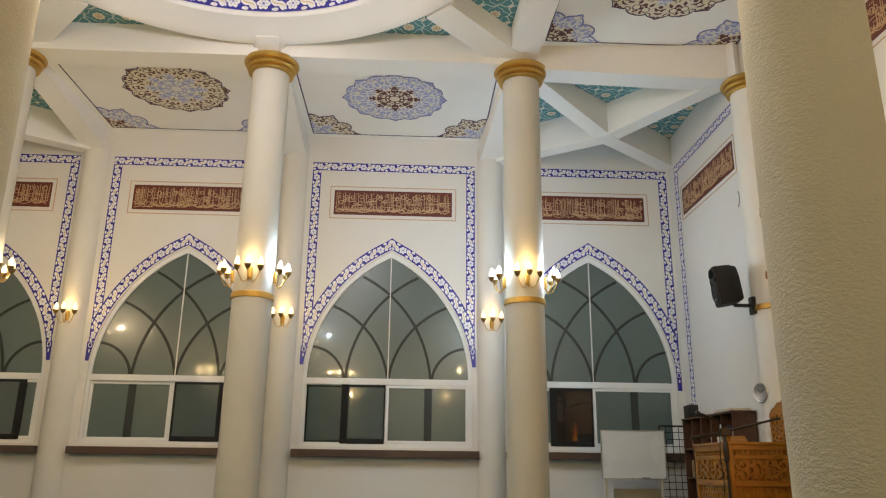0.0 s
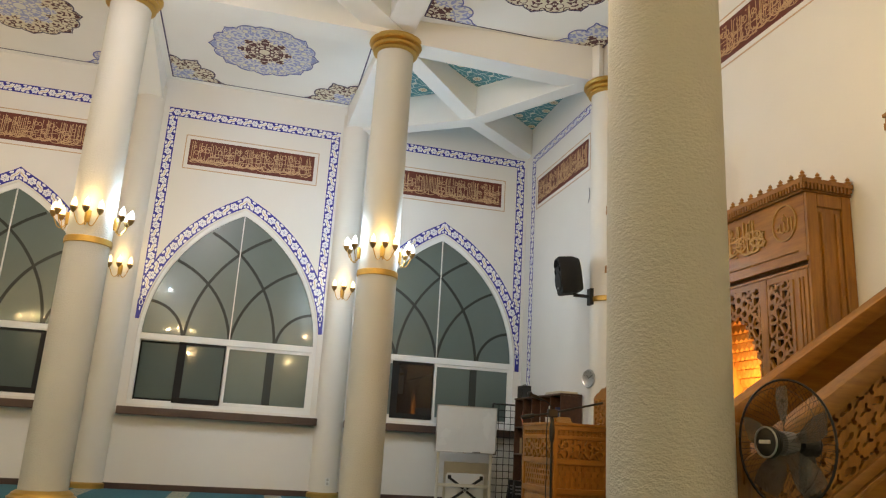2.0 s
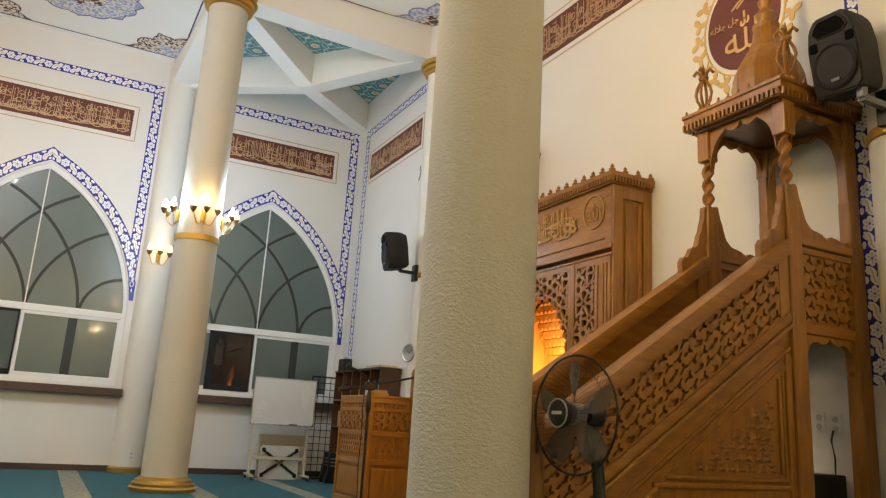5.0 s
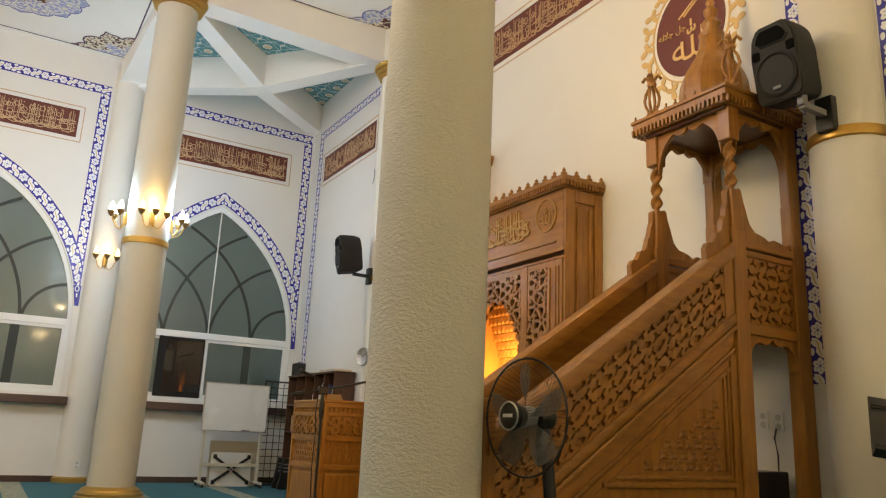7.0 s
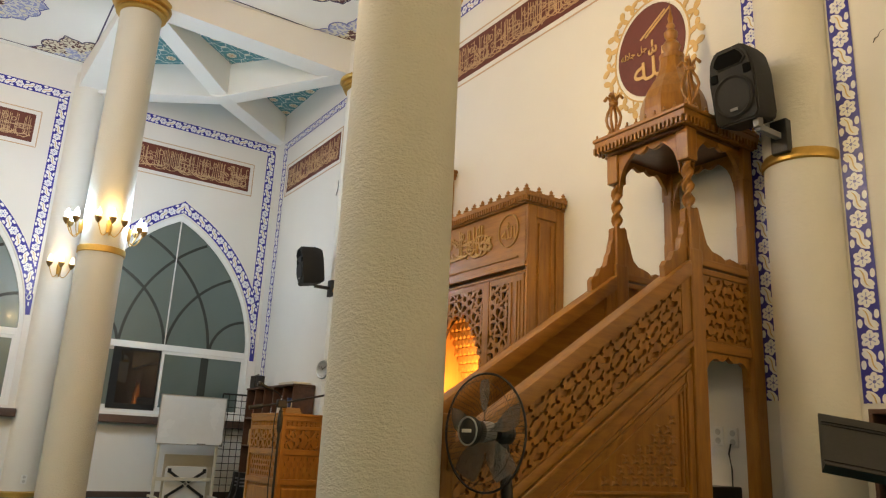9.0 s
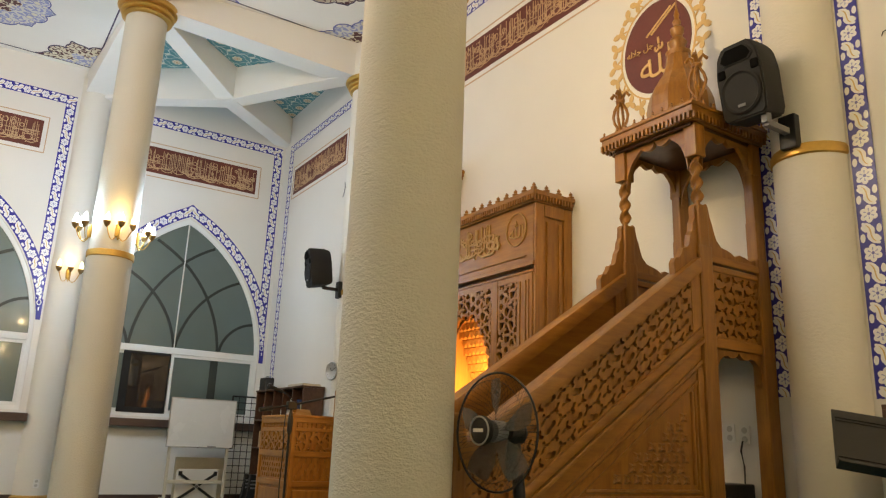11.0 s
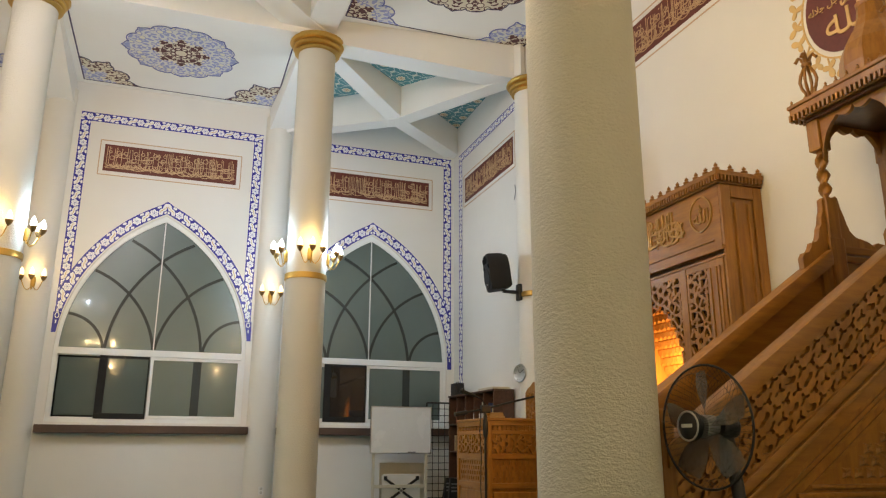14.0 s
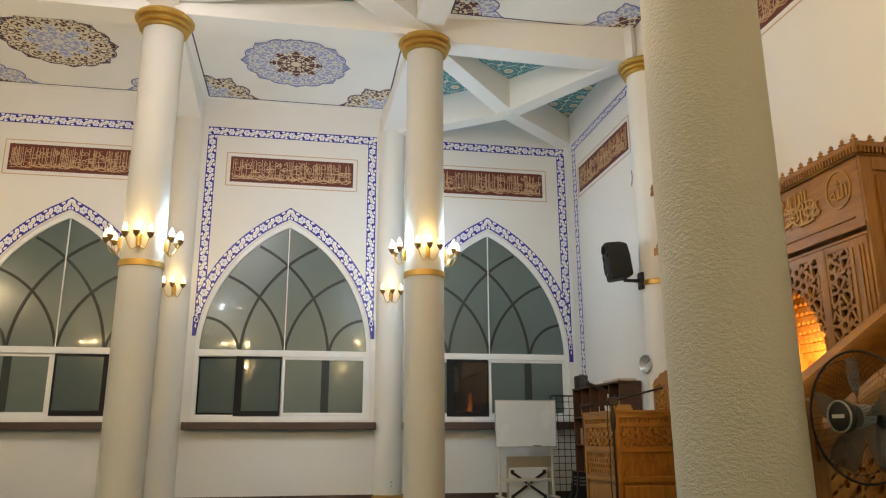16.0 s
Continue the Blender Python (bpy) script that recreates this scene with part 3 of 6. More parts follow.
# tile strips on the east wall
bm = bmesh.new()
strip_uv(bm, [east(9.2, 5.81, 0.004), east(NY - 0.27, 5.81, 0.004)], [east(9.2, 5.945, 0.004), east(NY - 0.27, 5.945, 0.004)], 0.135)
strip_uv(bm, [east(NY - 0.27, 5.81, 0.004), east(NY - 0.27, 1.85, 0.004)], [east(NY - 0.43, 5.81, 0.004), east(NY - 0.43, 1.85, 0.004)], 0.16)
tagged(part("tile_border", bm, TILE), "narrow blue and white flowered tile strip beside the corner", "tile border", kind="structure")
for y0, y1, z0 in ((2.715, 2.845, 1.33), (2.095, 2.235, 1.30)):
    bm = bmesh.new()
    w = y1 - y0
    strip_uv(bm, [east(y0, z0, 0.005), east(y0, 5.97, 0.005)], [east(y1, z0, 0.005), east(y1, 5.97, 0.005)], w)
    tagged(part("tile_border", bm, TILE), "upright blue tile strip with white flowers beside the pilaster", "tile border", "pilaster tile strips", "structure")
bm = bmesh.new()
strip_uv(bm, [east(2.845, 5.835, 0.005), east(8.8, 5.835, 0.005)], [east(2.845, 5.97, 0.005), east(8.8, 5.97, 0.005)], 0.135)
tagged(part("tile_border", bm, TILE), "level blue and white flowered tile strip under the ceiling", "tile border", kind="structure")


# ---- columns ----
def column(x, y, r=0.252, ring=3.0, top=6.34, name="column"):
    c = thing(name, "round cream sprayed-plaster column with gold capital and base", "column", (x, y, 0), "hall columns", "structure")
    bm = lathe(bmesh.new(), [(r * 1.01, FZ), (r * 1.01, 2.0), (r, 3.0), (r, top - 0.2)], 64)
    part("shaft", bm, COLUMN, c, smooth=True)
    moulding = ((0.0, 0.05), (0.045, 0.055), (0.058, 0.07), (0.045, 0.10), (0.032, 0.115), (0.066, 0.125), (0.085, 0.155), (0.074, 0.19), (0.062, 0.205), (0.105, 0.215), (0.125, 0.25), (0.118, 0.29), (0.06, 0.29))
    bm = lathe(bmesh.new(), [(r + a, top - 0.80 * (0.29 - b)) for a, b in moulding], 48)
    part("capital", bm, GOLD, c, "moulded gold capital", True)
    bm = lathe(bmesh.new(), [(r + 0.002, ring - 0.04), (r + 0.014, ring - 0.035), (r + 0.016, ring), (r + 0.014, ring + 0.035), (r + 0.002, ring + 0.04)], 48)
    part("band", bm, GOLD, c, "thin gold band", True)
    bm = lathe(bmesh.new(), [(r + 0.11, FZ), (r + 0.12, FZ + 0.04), (r + 0.095, FZ + 0.06), (r + 0.10, FZ + 0.085), (r + 0.065, FZ + 0.105), (r + 0.06, FZ + 0.125), (r + 0.02, FZ + 0.15), (r, FZ + 0.16)], 48)
    part("base", bm, GOLD, c, "moulded gold base", True)
    return c


COLS = [(-5.50, ROW), (-2.02, ROW), (1.468, ROW), (1.705, 2.85), (-1.90, 2.85), (-5.5, 2.85)]
for x, y in COLS:
    column(x, y, ring=3.0 if y > 5 else 3.16)


def wall_column(x, y, r, start, label, ring, top=6.2, mat=PILASTER, capital=False, base=True):
    """A round half column against a wall."""
    c = thing("pilaster", label, "pilaster", (x, y, 0), "wall pilasters", "structure")
    part("shaft", lathe(bmesh.new(), [(r, FZ), (r, top)], 32, arc=math.pi, start=start), mat, c, smooth=True)
    if ring:
        part("band", lathe(bmesh.new(), [(r + 0.002, ring), (r + 0.012, ring + 0.01), (r + 0.014, ring + 0.05), (r + 0.002, ring + 0.075)], 32, arc=math.pi, start=start), GOLD, c, "thin gold band", True)
    if base:
        part("base", lathe(bmesh.new(), [(r + 0.03, FZ), (r + 0.03, FZ + 0.06), (r, FZ + 0.08)], 32, arc=math.pi, start=start), GOLD, c, "low gold base", True)
    if capital:
        k = top - 0.19
        moulding = ((0.0, 0.0), (0.035, 0.01), (0.045, 0.03), (0.035, 0.055), (0.026, 0.065), (0.062, 0.075), (0.075, 0.10), (0.066, 0.13), (0.056, 0.142), (0.095, 0.152), (0.112, 0.18), (0.105, 0.215), (0.06, 0.23))
        part("capital", lathe(bmesh.new(), [(r + a, k + 0.82 * b) for a, b in moulding], 32, arc=math.pi, start=start), GOLD, c, "moulded gold capital", True)


for x in (-5.40, -2.04, 1.305):
    wall_column(x, NY + 0.05, 0.225, math.pi, "white half-round pilaster between two windows", 0, 6.3)
wall_column(4.52, 9.0, 0.25, math.pi / 2, "white half-round pilaster with gold capital and band", 2.86, 6.04, capital=True)
wall_column(4.47, 2.49, 0.235, math.pi / 2, "cream half-round pilaster with a gold band", 2.775, 6.3)


# ---- beams and ceilings ----
def beam(p, q, width, zp, zq, top, bm=None):
    """A straight beam between two plan points with its own soffit height at each end."""
    own = bm is None
    bm = bm or bmesh.new()
    a, b = Vector((p[0], p[1])), Vector((q[0], q[1]))
    n = (b - a).normalized()
    n = Vector((-n.y, n.x)) * width / 2
    lo = [bm.verts.new((*v, z)) for v, z in ((a + n, zp), (a - n, zp), (b - n, zq), (b + n, zq))]
    hi = [bm.verts.new((v.co.x, v.co.y, top)) for v in lo]
    bm.faces.new(lo)
    bm.faces.new(hi[::-1])
    for i in range(4):
        bm.faces.new((lo[i], lo[(i + 1) % 4], hi[(i + 1) % 4], hi[i]))
    return bm


def beam_thing(*a):
    tagged(part("beam", beam(*a), CEIL), "white painted ceiling beam", "beam", "ceiling beams", "structure")


XS = [WX, -5.50, -2.02, 1.468]
for a, b in zip(XS, XS[1:]):
    beam_thing((a, ROW - 0.03), (b, ROW - 0.03), 0.42, 6.325, 6.325, 7.25)
beam_thing((1.468, ROW + 0.01), (EX, 9.22), 0.36, 6.31, 6.10, 7.25)
for x, xp in ((-5.50, -5.40), (-2.02, -2.04), (1.468, 1.305)):
    beam_thing((x, ROW + 0.18), (xp, NY), 0.36, 6.37, 6.04, 7.25)
beam_thing((1.468, ROW - 0.2), (1.705, 2.85), 0.40, 6.43, 6.43, 7.25)
beam_thing((-5.50, ROW - 0.2), (-5.50, 2.85), 0.40, 6.43, 6.43, 7.25)
beam_thing((-8.6, 2.85), (EX, 2.85), 0.42, 6.43, 6.43, 7.25)

# crossed beams of the two corner bays
def crossed(x0, x1, corner):
    mid = ((x0 + x1) / 2 + 0.10 * corner, 10.83)
    for p, zp in (((x0, ROW), 6.36), ((x1, 9.05), 6.15), ((x0, NY), 6.02), ((x1, NY), 6.02)):
        beam_thing(p, mid, 0.27, zp, 5.98, 6.72)
    tagged(part("coffer_ceiling", coffer(x0, x1), TEAL), "teal painted tiles in the coffers between crossed beams", "coffer ceiling", kind="structure")


def coffer(x0, x1):
    bm = bmesh.new()
    quad_uv(bm, ((x0, 9.36, 6.52), (x1, 9.36, 6.52), (x1, NY, 6.52), (x0, NY, 6.52)), ((-1.6, -1.5), (1.6, -1.5), (1.6, 1.5), (-1.6, 1.5)))
    return bm


crossed(1.42, EX, 1)
crossed(WX, -5.45, -1)


def scallop(rx, ry, n, depth, sweep=(0, 2 * math.pi), steps=160):
    pts = []
    for i in range(steps + 1):
        a = sweep[0] + (sweep[1] - sweep[0]) * i / steps
        k = 1 - depth + depth * abs(math.cos(a * n / 2)) ** 0.6 + depth * 0.6 * max(0, math.cos(a * n / 2)) ** 24
        pts.append((rx * k * math.cos(a), ry * k * math.sin(a)))
    return pts


def ornament(bm, cx, cy, z, pts, size):
    """A flat painted figure on a ceiling, fanned from its middle."""
    lay = bm.loops.layers.uv.verify()
    for p, q in zip(pts, pts[1:]):
        f = bm.faces.new([bm.verts.new((cx, cy, z)), bm.verts.new((cx + p[0], cy + p[1], z)), bm.verts.new((cx + q[0], cy + q[1], z))])
        for l, c in zip(f.loops, ((0, 0), p, q)):
            l[lay].uv = (c[0] / size, c[1] / size)


def painted_bay(x0, x1, y0, y1, z, cx, cy, rx, ry, first, size, px0, px1, py0, py1):
    tagged(part("bay_ceiling", boxes((x0, x1, y0, y1, z, z + 0.1)), CEIL), "flat white ceiling of a bay", "ceiling", "bay ceilings", "structure")
    o = thing("ceiling_ornament", "painted blue and brown ceiling medallion with four corner pieces", "ceiling painting", group="ceiling paintings")
    bm = bmesh.new()
    ornament(bm, cx, cy, z - 0.004, scallop(rx, ry, 16, 0.075), rx / 0.75)
    part("medallion", bm, first, o)
    rim = bmesh.new()
    pts = scallop(rx * 1.02, ry * 1.02, 16, 0.075)
    for p, q in zip(pts, pts[1:]):
        bar2(rim, (cx + p[0], cy + p[1]), (cx + q[0], cy + q[1]), 0.015, lambda a, b, d: (a, b, z - d), 0, 0.005)
    part("rim", rim, BLUELINE if first is MEDAL_BLUE else DARKLINE, o)
    corner = rx * size
    for sx, sy, qx, qy in ((-1, -1, px1, py1), (1, -1, px0, py1)):
        bm = bmesh.new()
        pts = [(sx * a, sy * b) for a, b in scallop(corner, corner, 12, 0.16, (0, math.pi / 2), 60)]
        ornament(bm, qx, qy, z - 0.0025, pts, rx / 0.75)
        part("corner_ornament", bm, MEDAL_BLUE if first is MEDAL_BROWN else MEDAL_BROWN, o)
        edge = bmesh.new()
        for p, q in zip(pts, pts[1:]):
            bar2(edge, (qx + p[0], qy + p[1]), (qx + q[0], qy + q[1]), 0.018, lambda a, b, d: (a, b, z - d), 0, 0.005)
        part("corner_rim", edge, DARKLINE if first is MEDAL_BLUE else BLUELINE, o)
    line = bmesh.new()
    for p, q in (((px1, py0), (px1, py1)), ((px1, py1), (px0, py1)), ((px0, py1), (px0, py0)), ((px0, py0), (px0 + 0.3, py0 - 0.02)), ((px1, py0), (px1 - 0.3, py0 - 0.02))):
        bar2(line, p, q, 0.02, lambda a, b, d: (a, b, z - d), 0, 0.003)
    part("outline", line, DARKLINE, o)


painted_bay(-2.02, 1.40, 9.62, NY, 6.46, -0.33, 10.6, 0.76, 0.72, MEDAL_BLUE, 0.98, -1.75, 1.18, 9.84, NY - 0.12)
painted_bay(-5.42, -2.02, 9.62, NY, 6.46, -3.66, 10.5, 0.76, 0.72, MEDAL_BROWN, 0.98, -5.15, -2.24, 9.84, NY - 0.12)
painted_bay(1.66, EX, 3.06, 9.36, 6.65, 3.11, 7.68, 0.83, 0.78, MEDAL_BROWN, 0.82, 1.78, 4.43, 3.28, 9.11)

# the dome over the middle bay
DC = (-2.02, 6.0)
dome = thing("dome", "white dome ring with a blue tile band inside", "dome", (DC[0], DC[1], 0), kind="structure")
part("ring", lathe(bmesh.new(), [(3.22, 7.3), (3.22, 6.52), (3.16, 6.47), (3.02, 6.47), (2.98, 6.50), (2.63, 6.555), (2.60, 6.59), (2.60, 7.3)], 96), CEIL, dome, smooth=True)
bm = bmesh.new()
for k in range(96):
    a0, a1 = 2 * math.pi * k / 96, 2 * math.pi * (k + 1) / 96
    f = quad_uv(bm, ((2.59 * math.cos(a0), 2.59 * math.sin(a0), 6.605), (2.59 * math.cos(a1), 2.59 * math.sin(a1), 6.605), (2.59 * math.cos(a1), 2.59 * math.sin(a1), 6.85), (2.59 * math.cos(a0), 2.59 * math.sin(a0), 6.85)), ((k * 0.745, 0), (k * 0.745 + 0.745, 0), (k * 0.745 + 0.745, 1), (k * 0.745, 1)))
part("tile_band", bm, TILE, dome)
part("shell", lathe(bmesh.new(), [(2.61, 7.2), (2.4, 7.35), (2.0, 7.55), (1.0, 7.66), (0.0, 7.68)], 64), CEIL, dome, smooth=True)
bm = bmesh.new()
for k in range(64):
    a0, a1 = 2 * math.pi * k / 64, 2 * math.pi * (k + 1) / 64
    def edge(a):
        c, n = math.cos(a), math.sin(a)
        t = min((3.62 if c > 0 else 3.48) / max(abs(c), 1e-6), (3.45 if n > 0 else 3.15) / max(abs(n), 1e-6))
        return max(t, 3.2)
    pts = [(3.15 * math.cos(a0), 3.15 * math.sin(a0)), (3.15 * math.cos(a1), 3.15 * math.sin(a1)), (edge(a1) * math.cos(a1), edge(a1) * math.sin(a1)), (edge(a0) * math.cos(a0), edge(a0) * math.sin(a0))]
    quad_uv(bm, [(DC[0] + x, DC[1] + y, 6.74) for x, y in pts], pts)
tagged(part("spandrel_ceiling", bm, TEAL), "teal painted tiles round the dome ring", "ceiling", kind="structure")
for p, q in (((1.468, ROW), (0.26, 8.25)), ((-5.5, ROW), (-4.30, 8.25)), ((1.705, 2.85), (0.26, 3.75)), ((-5.5, 2.85), (-4.3, 3.75)), ((-2.02, ROW), (-2.02, 9.05)), ((-2.02, 2.85), (-2.02, 2.95))):
    beam_thing(p, q, 0.42, 6.40, 6.47, 6.96)
beam_thing((-2.02, 9.24), (-2.02, 8.98), 0.30, 6.35, 6.475, 6.94)


# ---- lamps ----
def sconce(place, turn, warm, watts, tint=None):
    """Brass wall bracket with three glass shades on curled arms."""
    s = thing("wall_sconce", "brass three-arm wall sconce with lit glass shades", "wall lamp", place, "wall sconces", turn=turn)
    part("back_plate", lathe(bmesh.new(), [(0.0, -0.09), (0.03, -0.08), (0.035, 0.0), (0.03, 0.06), (0.0, 0.08)], 14), GOLD, s, smooth=True)
    for dx, dy in ((-0.145, -0.10), (0, -0.17), (0.145, -0.10)):
        bm = bmesh.new()
        tube(bm, [(dx * k, dy * k, -0.05 - 0.10 * math.sin(k * math.pi) + 0.08 * k * k) for k in (0, 0.15, 0.3, 0.45, 0.6, 0.75, 0.9, 1.0)], 0.006, 6)
        arm = part("arm", bm, GOLD, s, smooth=True)
        cup = lathe(bmesh.new(), [(0.006, -0.01), (0.014, 0.0), (0.030, 0.02), (0.042, 0.05), (0.044, 0.062), (0.03, 0.058)], 14, (dx, dy))
        part("cup", cup, BRONZE, arm, "dark bronze cup", True)
        bulb = lathe(bmesh.new(), [(0.016, 0.055), (0.030, 0.075), (0.034, 0.10), (0.026, 0.135), (0.012, 0.165), (0.0, 0.185)], 14, (dx, dy))
        part("shade", bulb, BULB_WARM if warm else BULB_WHITE, arm, "glowing glass shade", True)
    c, n = math.cos(radians(turn)), math.sin(radians(turn))
    px, py = 0.0, -0.14
    point_light("sconce_light", (place[0] + c * px - n * py, place[1] + n * px + c * py, place[2] + 0.16), watts * (1 if warm else 2.1), tint or (WARM if warm else WHITE), 0.05)
    return s


# 180 is an added sconce, unseen behind each column, brightening bay ceilings and wall
POWER = {-86: (0.8, 0.8, 1.1), 0: (0.5, 0.6, 0.75), 86: (0.8, 1.7, 2.7), 180: (6.0, 4.0, 4.4)}
for (x, y), kinds in zip(COLS[:3], ((1, 1, 1, 1), (1, 1, 0, 1), (0, 1, 0, 0))):
    for a, warm in zip((-86, 0, 86, 180), kinds):
        t = radians(a - 90)
        sconce((x + 0.262 * math.cos(t), y + 0.262 * math.sin(t), 3.27), a, warm, NORTH_W * POWER[a][0 if x < -4 else 1 if x < 0 else 2], EMBER if a == 0 else None)
for x, y in COLS[3:]:
    for a in (128, 180, 232):
        t = radians(a - 90)
        sconce((x + 0.262 * math.cos(t), y + 0.262 * math.sin(t), 3.42 if x > 0 else 3.30), a, 1, SOUTH_W * (0.78 if x > 0 else 1.0), AMBER)
for x in (-5.40, -2.04, 1.305):
    sconce((x, NY - 0.18, 3.19), 0, 1, NORTH_W * 0.34, EMBER)
# unseen sconces added on the south wall to brighten the hall from behind
for x in (-5.40, -2.04, 1.305, 3.6):
    sconce((x, SY + 0.005, 3.19), 180, 1, WALL_W * (0.6 if x < 0 else 2.1 if x > 3 else 1.0), AMBER)

# hanging lamp added under the dome, above the camera's view, to light the hall
ch = thing("chandelier", "added unseen brass ring chandelier that lights the hall", "chandelier", (DC[0], DC[1], 5.78))
part("ring", lathe(bmesh.new(), [(0.80, 0.0), (0.86, 0.0), (0.86, 0.05), (0.80, 0.05)], 48), GOLD, ch, smooth=True)
part("stem", tube(bmesh.new(), [(0, 0, 0.03), (0, 0, 1.88)], 0.02), GOLD, ch)
for k in range(4):
    a = k * math.pi / 2
    part("spoke", tube(bmesh.new(), [(0, 0, 0.25), (0.83 * math.cos(a), 0.83 * math.sin(a), 0.03)], 0.012), GOLD, ch)
for k in range(12):
    a = 2 * math.pi * k / 12
    part("shade", lathe(bmesh.new(), [(0.03, 0.05), (0.06, 0.10), (0.06, 0.16), (0.04, 0.19)], 12, (0.83 * math.cos(a), 0.83 * math.sin(a))), BULB_WHITE, ch, smooth=True)
for k in range(6):
    a = 2 * math.pi * k / 6
    point_light("dome_fill_light", (DC[0] + 0.83 * math.cos(a), DC[1] + 0.83 * math.sin(a), 5.64), DOME_FILL_W / 6, SOFT, 0.09)


# ---- carved wood ----
def lattice(bm, inside, bounds, cell, place, depth, width, lean=0.0):
    """Interlaced six-pointed stars from flat bars, kept where inside(a, b) holds."""
    a0, a1, b0, b1 = bounds
    h = cell * math.sqrt(3) / 2
    rows = int((b1 - b0) / (cell * 0.75)) + 3
    cols = int((a1 - a0) / h) + 3
    for j in range(-1, rows):
        for i in range(-1, cols):
            ca, cb = a0 + (i + 0.5 * (j % 2)) * h, b0 + j * cell * 0.75
            mids = [(ca + h / 2 * math.cos(k * math.pi / 3), cb + h / 2 * math.sin(k * math.pi / 3)) for k in range(6)]
            hub = lambda m, t: (ca + t * (m[0] - ca), cb + t * (m[1] - cb))
            sort = (i + 2 * j) % 3
            if sort == 0:
                ends = [(mids[k], mids[(k + 2) % 6]) for k in range(6)]
            elif sort == 1:
                ends = [(mids[k], hub(mids[k], 0.42)) for k in range(6)] + [(hub(mids[k], 0.42), hub(mids[(k + 1) % 6], 0.42)) for k in range(6)]
            else:
                ends = [(mids[k], mids[(k + 2) % 6]) for k in (0, 2, 4)] + [(mids[k], hub(mids[k], 0.2)) for k in (1, 3, 5)]
            tips = [(ca + cell / 2 * math.cos((k + 0.5) * math.pi / 3), cb + cell / 2 * math.sin((k + 0.5) * math.pi / 3)) for k in range(6)]
            if sort == 2:
                ends += [(tips[k], mids[k]) for k in (0, 2, 4)]
            for k, (p, q) in enumerate(ends):
                p, q = Vector(p), Vector(q)
                # cut the bar to the part that lies inside
                n = 6
                run = [p.lerp(q, t / n) for t in range(n + 1)]
                keep = [inside(v.x, v.y) for v in run]
                if not any(keep):
                    continue
                first, last = keep.index(True), n - keep[::-1].index(True)
                if last > first:
                    bar2(bm, run[first], run[last], width, place, 0.0, depth)


def pierced(bm, u0, u1, v0, v1, nu, nv, place, depth):
    """A board cut through by staggered three-bladed and bow-tie holes; place(u, v, d) gives its points."""
    w, h, n = (u1 - u0) / nu, (v1 - v0) / nv, 6
    edge = [(-0.5 + k / n, -0.5) for k in range(n)] + [(0.5, -0.5 + k / n) for k in range(n)] + [(0.5 - k / n, 0.5) for k in range(n)] + [(-0.5, 0.5 - k / n) for k in range(n)]
    for j in range(nv):
        off = j % 2
        v = v0 + (j + 0.5) * h
        if off:
            for a, b in ((u0, u0 + w / 2), (u1 - w / 2, u1)):
                bm.faces.new([bm.verts.new(place(x, z, 0)) for x, z in ((a, v - h / 2), (b, v - h / 2), (b, v + h / 2), (a, v + h / 2))])
        for i in range(nu - off):
            u = u0 + (i + 0.5 + off / 2) * w
            sort = (i + 2 * j) % 4
            rim, hole, deep = [], [], []
            for x, z in edge:
                a = math.atan2(z * h, x * w)
                if sort == 3:
                    r = 0.17 + 0.31 * abs(math.cos(a - 0.5 * (j % 3 - 1))) ** 1.6
                else:
                    r = 0.155 + 0.32 * max(0.0, math.cos(3 * a + (0.6, 3.5, 2.1)[sort])) ** 0.65
                hx, hz = min(0.46 * w, max(-0.46 * w, r * math.cos(a) * 1.08 * w)), min(0.46 * h, max(-0.46 * h, r * math.sin(a) * 1.02 * h))
                rim.append(bm.verts.new(place(u + x * w, v + z * h, 0)))
                hole.append(bm.verts.new(place(u + hx, v + hz, 0)))
                deep.append(bm.verts.new(place(u + hx, v + hz, -depth)))
            for k in range(len(edge)):
                q = (k + 1) % len(edge)
                bm.faces.new((rim[k], rim[q], hole[q], hole[k]))
                bm.faces.new((hole[k], hole[q], deep[q], deep[k]))


def lettering(name, body, across, centre, axes, material, parent, label):
    """Writing laid flat on a surface; axes are the reading direction, up and outward."""
    c = bpy.data.curves.new(name, "FONT")
    c.body, c.extrude, c.resolution_u = body, 0.004, 3
    tmp = new(name, c)
    me = bpy.data.meshes.new_from_object(tmp)
    bpy.data.objects.remove(tmp)
    xs, ys = [v.co.x for v in me.vertices], [v.co.y for v in me.vertices]
    k = across / (max(xs) - min(xs))
    mx, my = (max(xs) + min(xs)) / 2, (max(ys) + min(ys)) / 2
    ax, up, out = (Vector(a) for a in axes)
    for v in me.vertices:
        p = v.co.copy()
        v.co = Vector(centre) + ax * (p.x - mx) * k + up * (p.y - my) * k + out * (0.010 if p.z > 0 else 0.002)
    me.materials.clear()
    me.materials.append(material)
    me.update()
    ob = new(name, me)
    ob.parent = parent
    ob["label"] = label
    return ob


def rail_top(x):
    return 2.068 + 0.6835 * (x - 3.661)


MS, MN = 2.84, 3.49    # south and north sides of the stepped pulpit


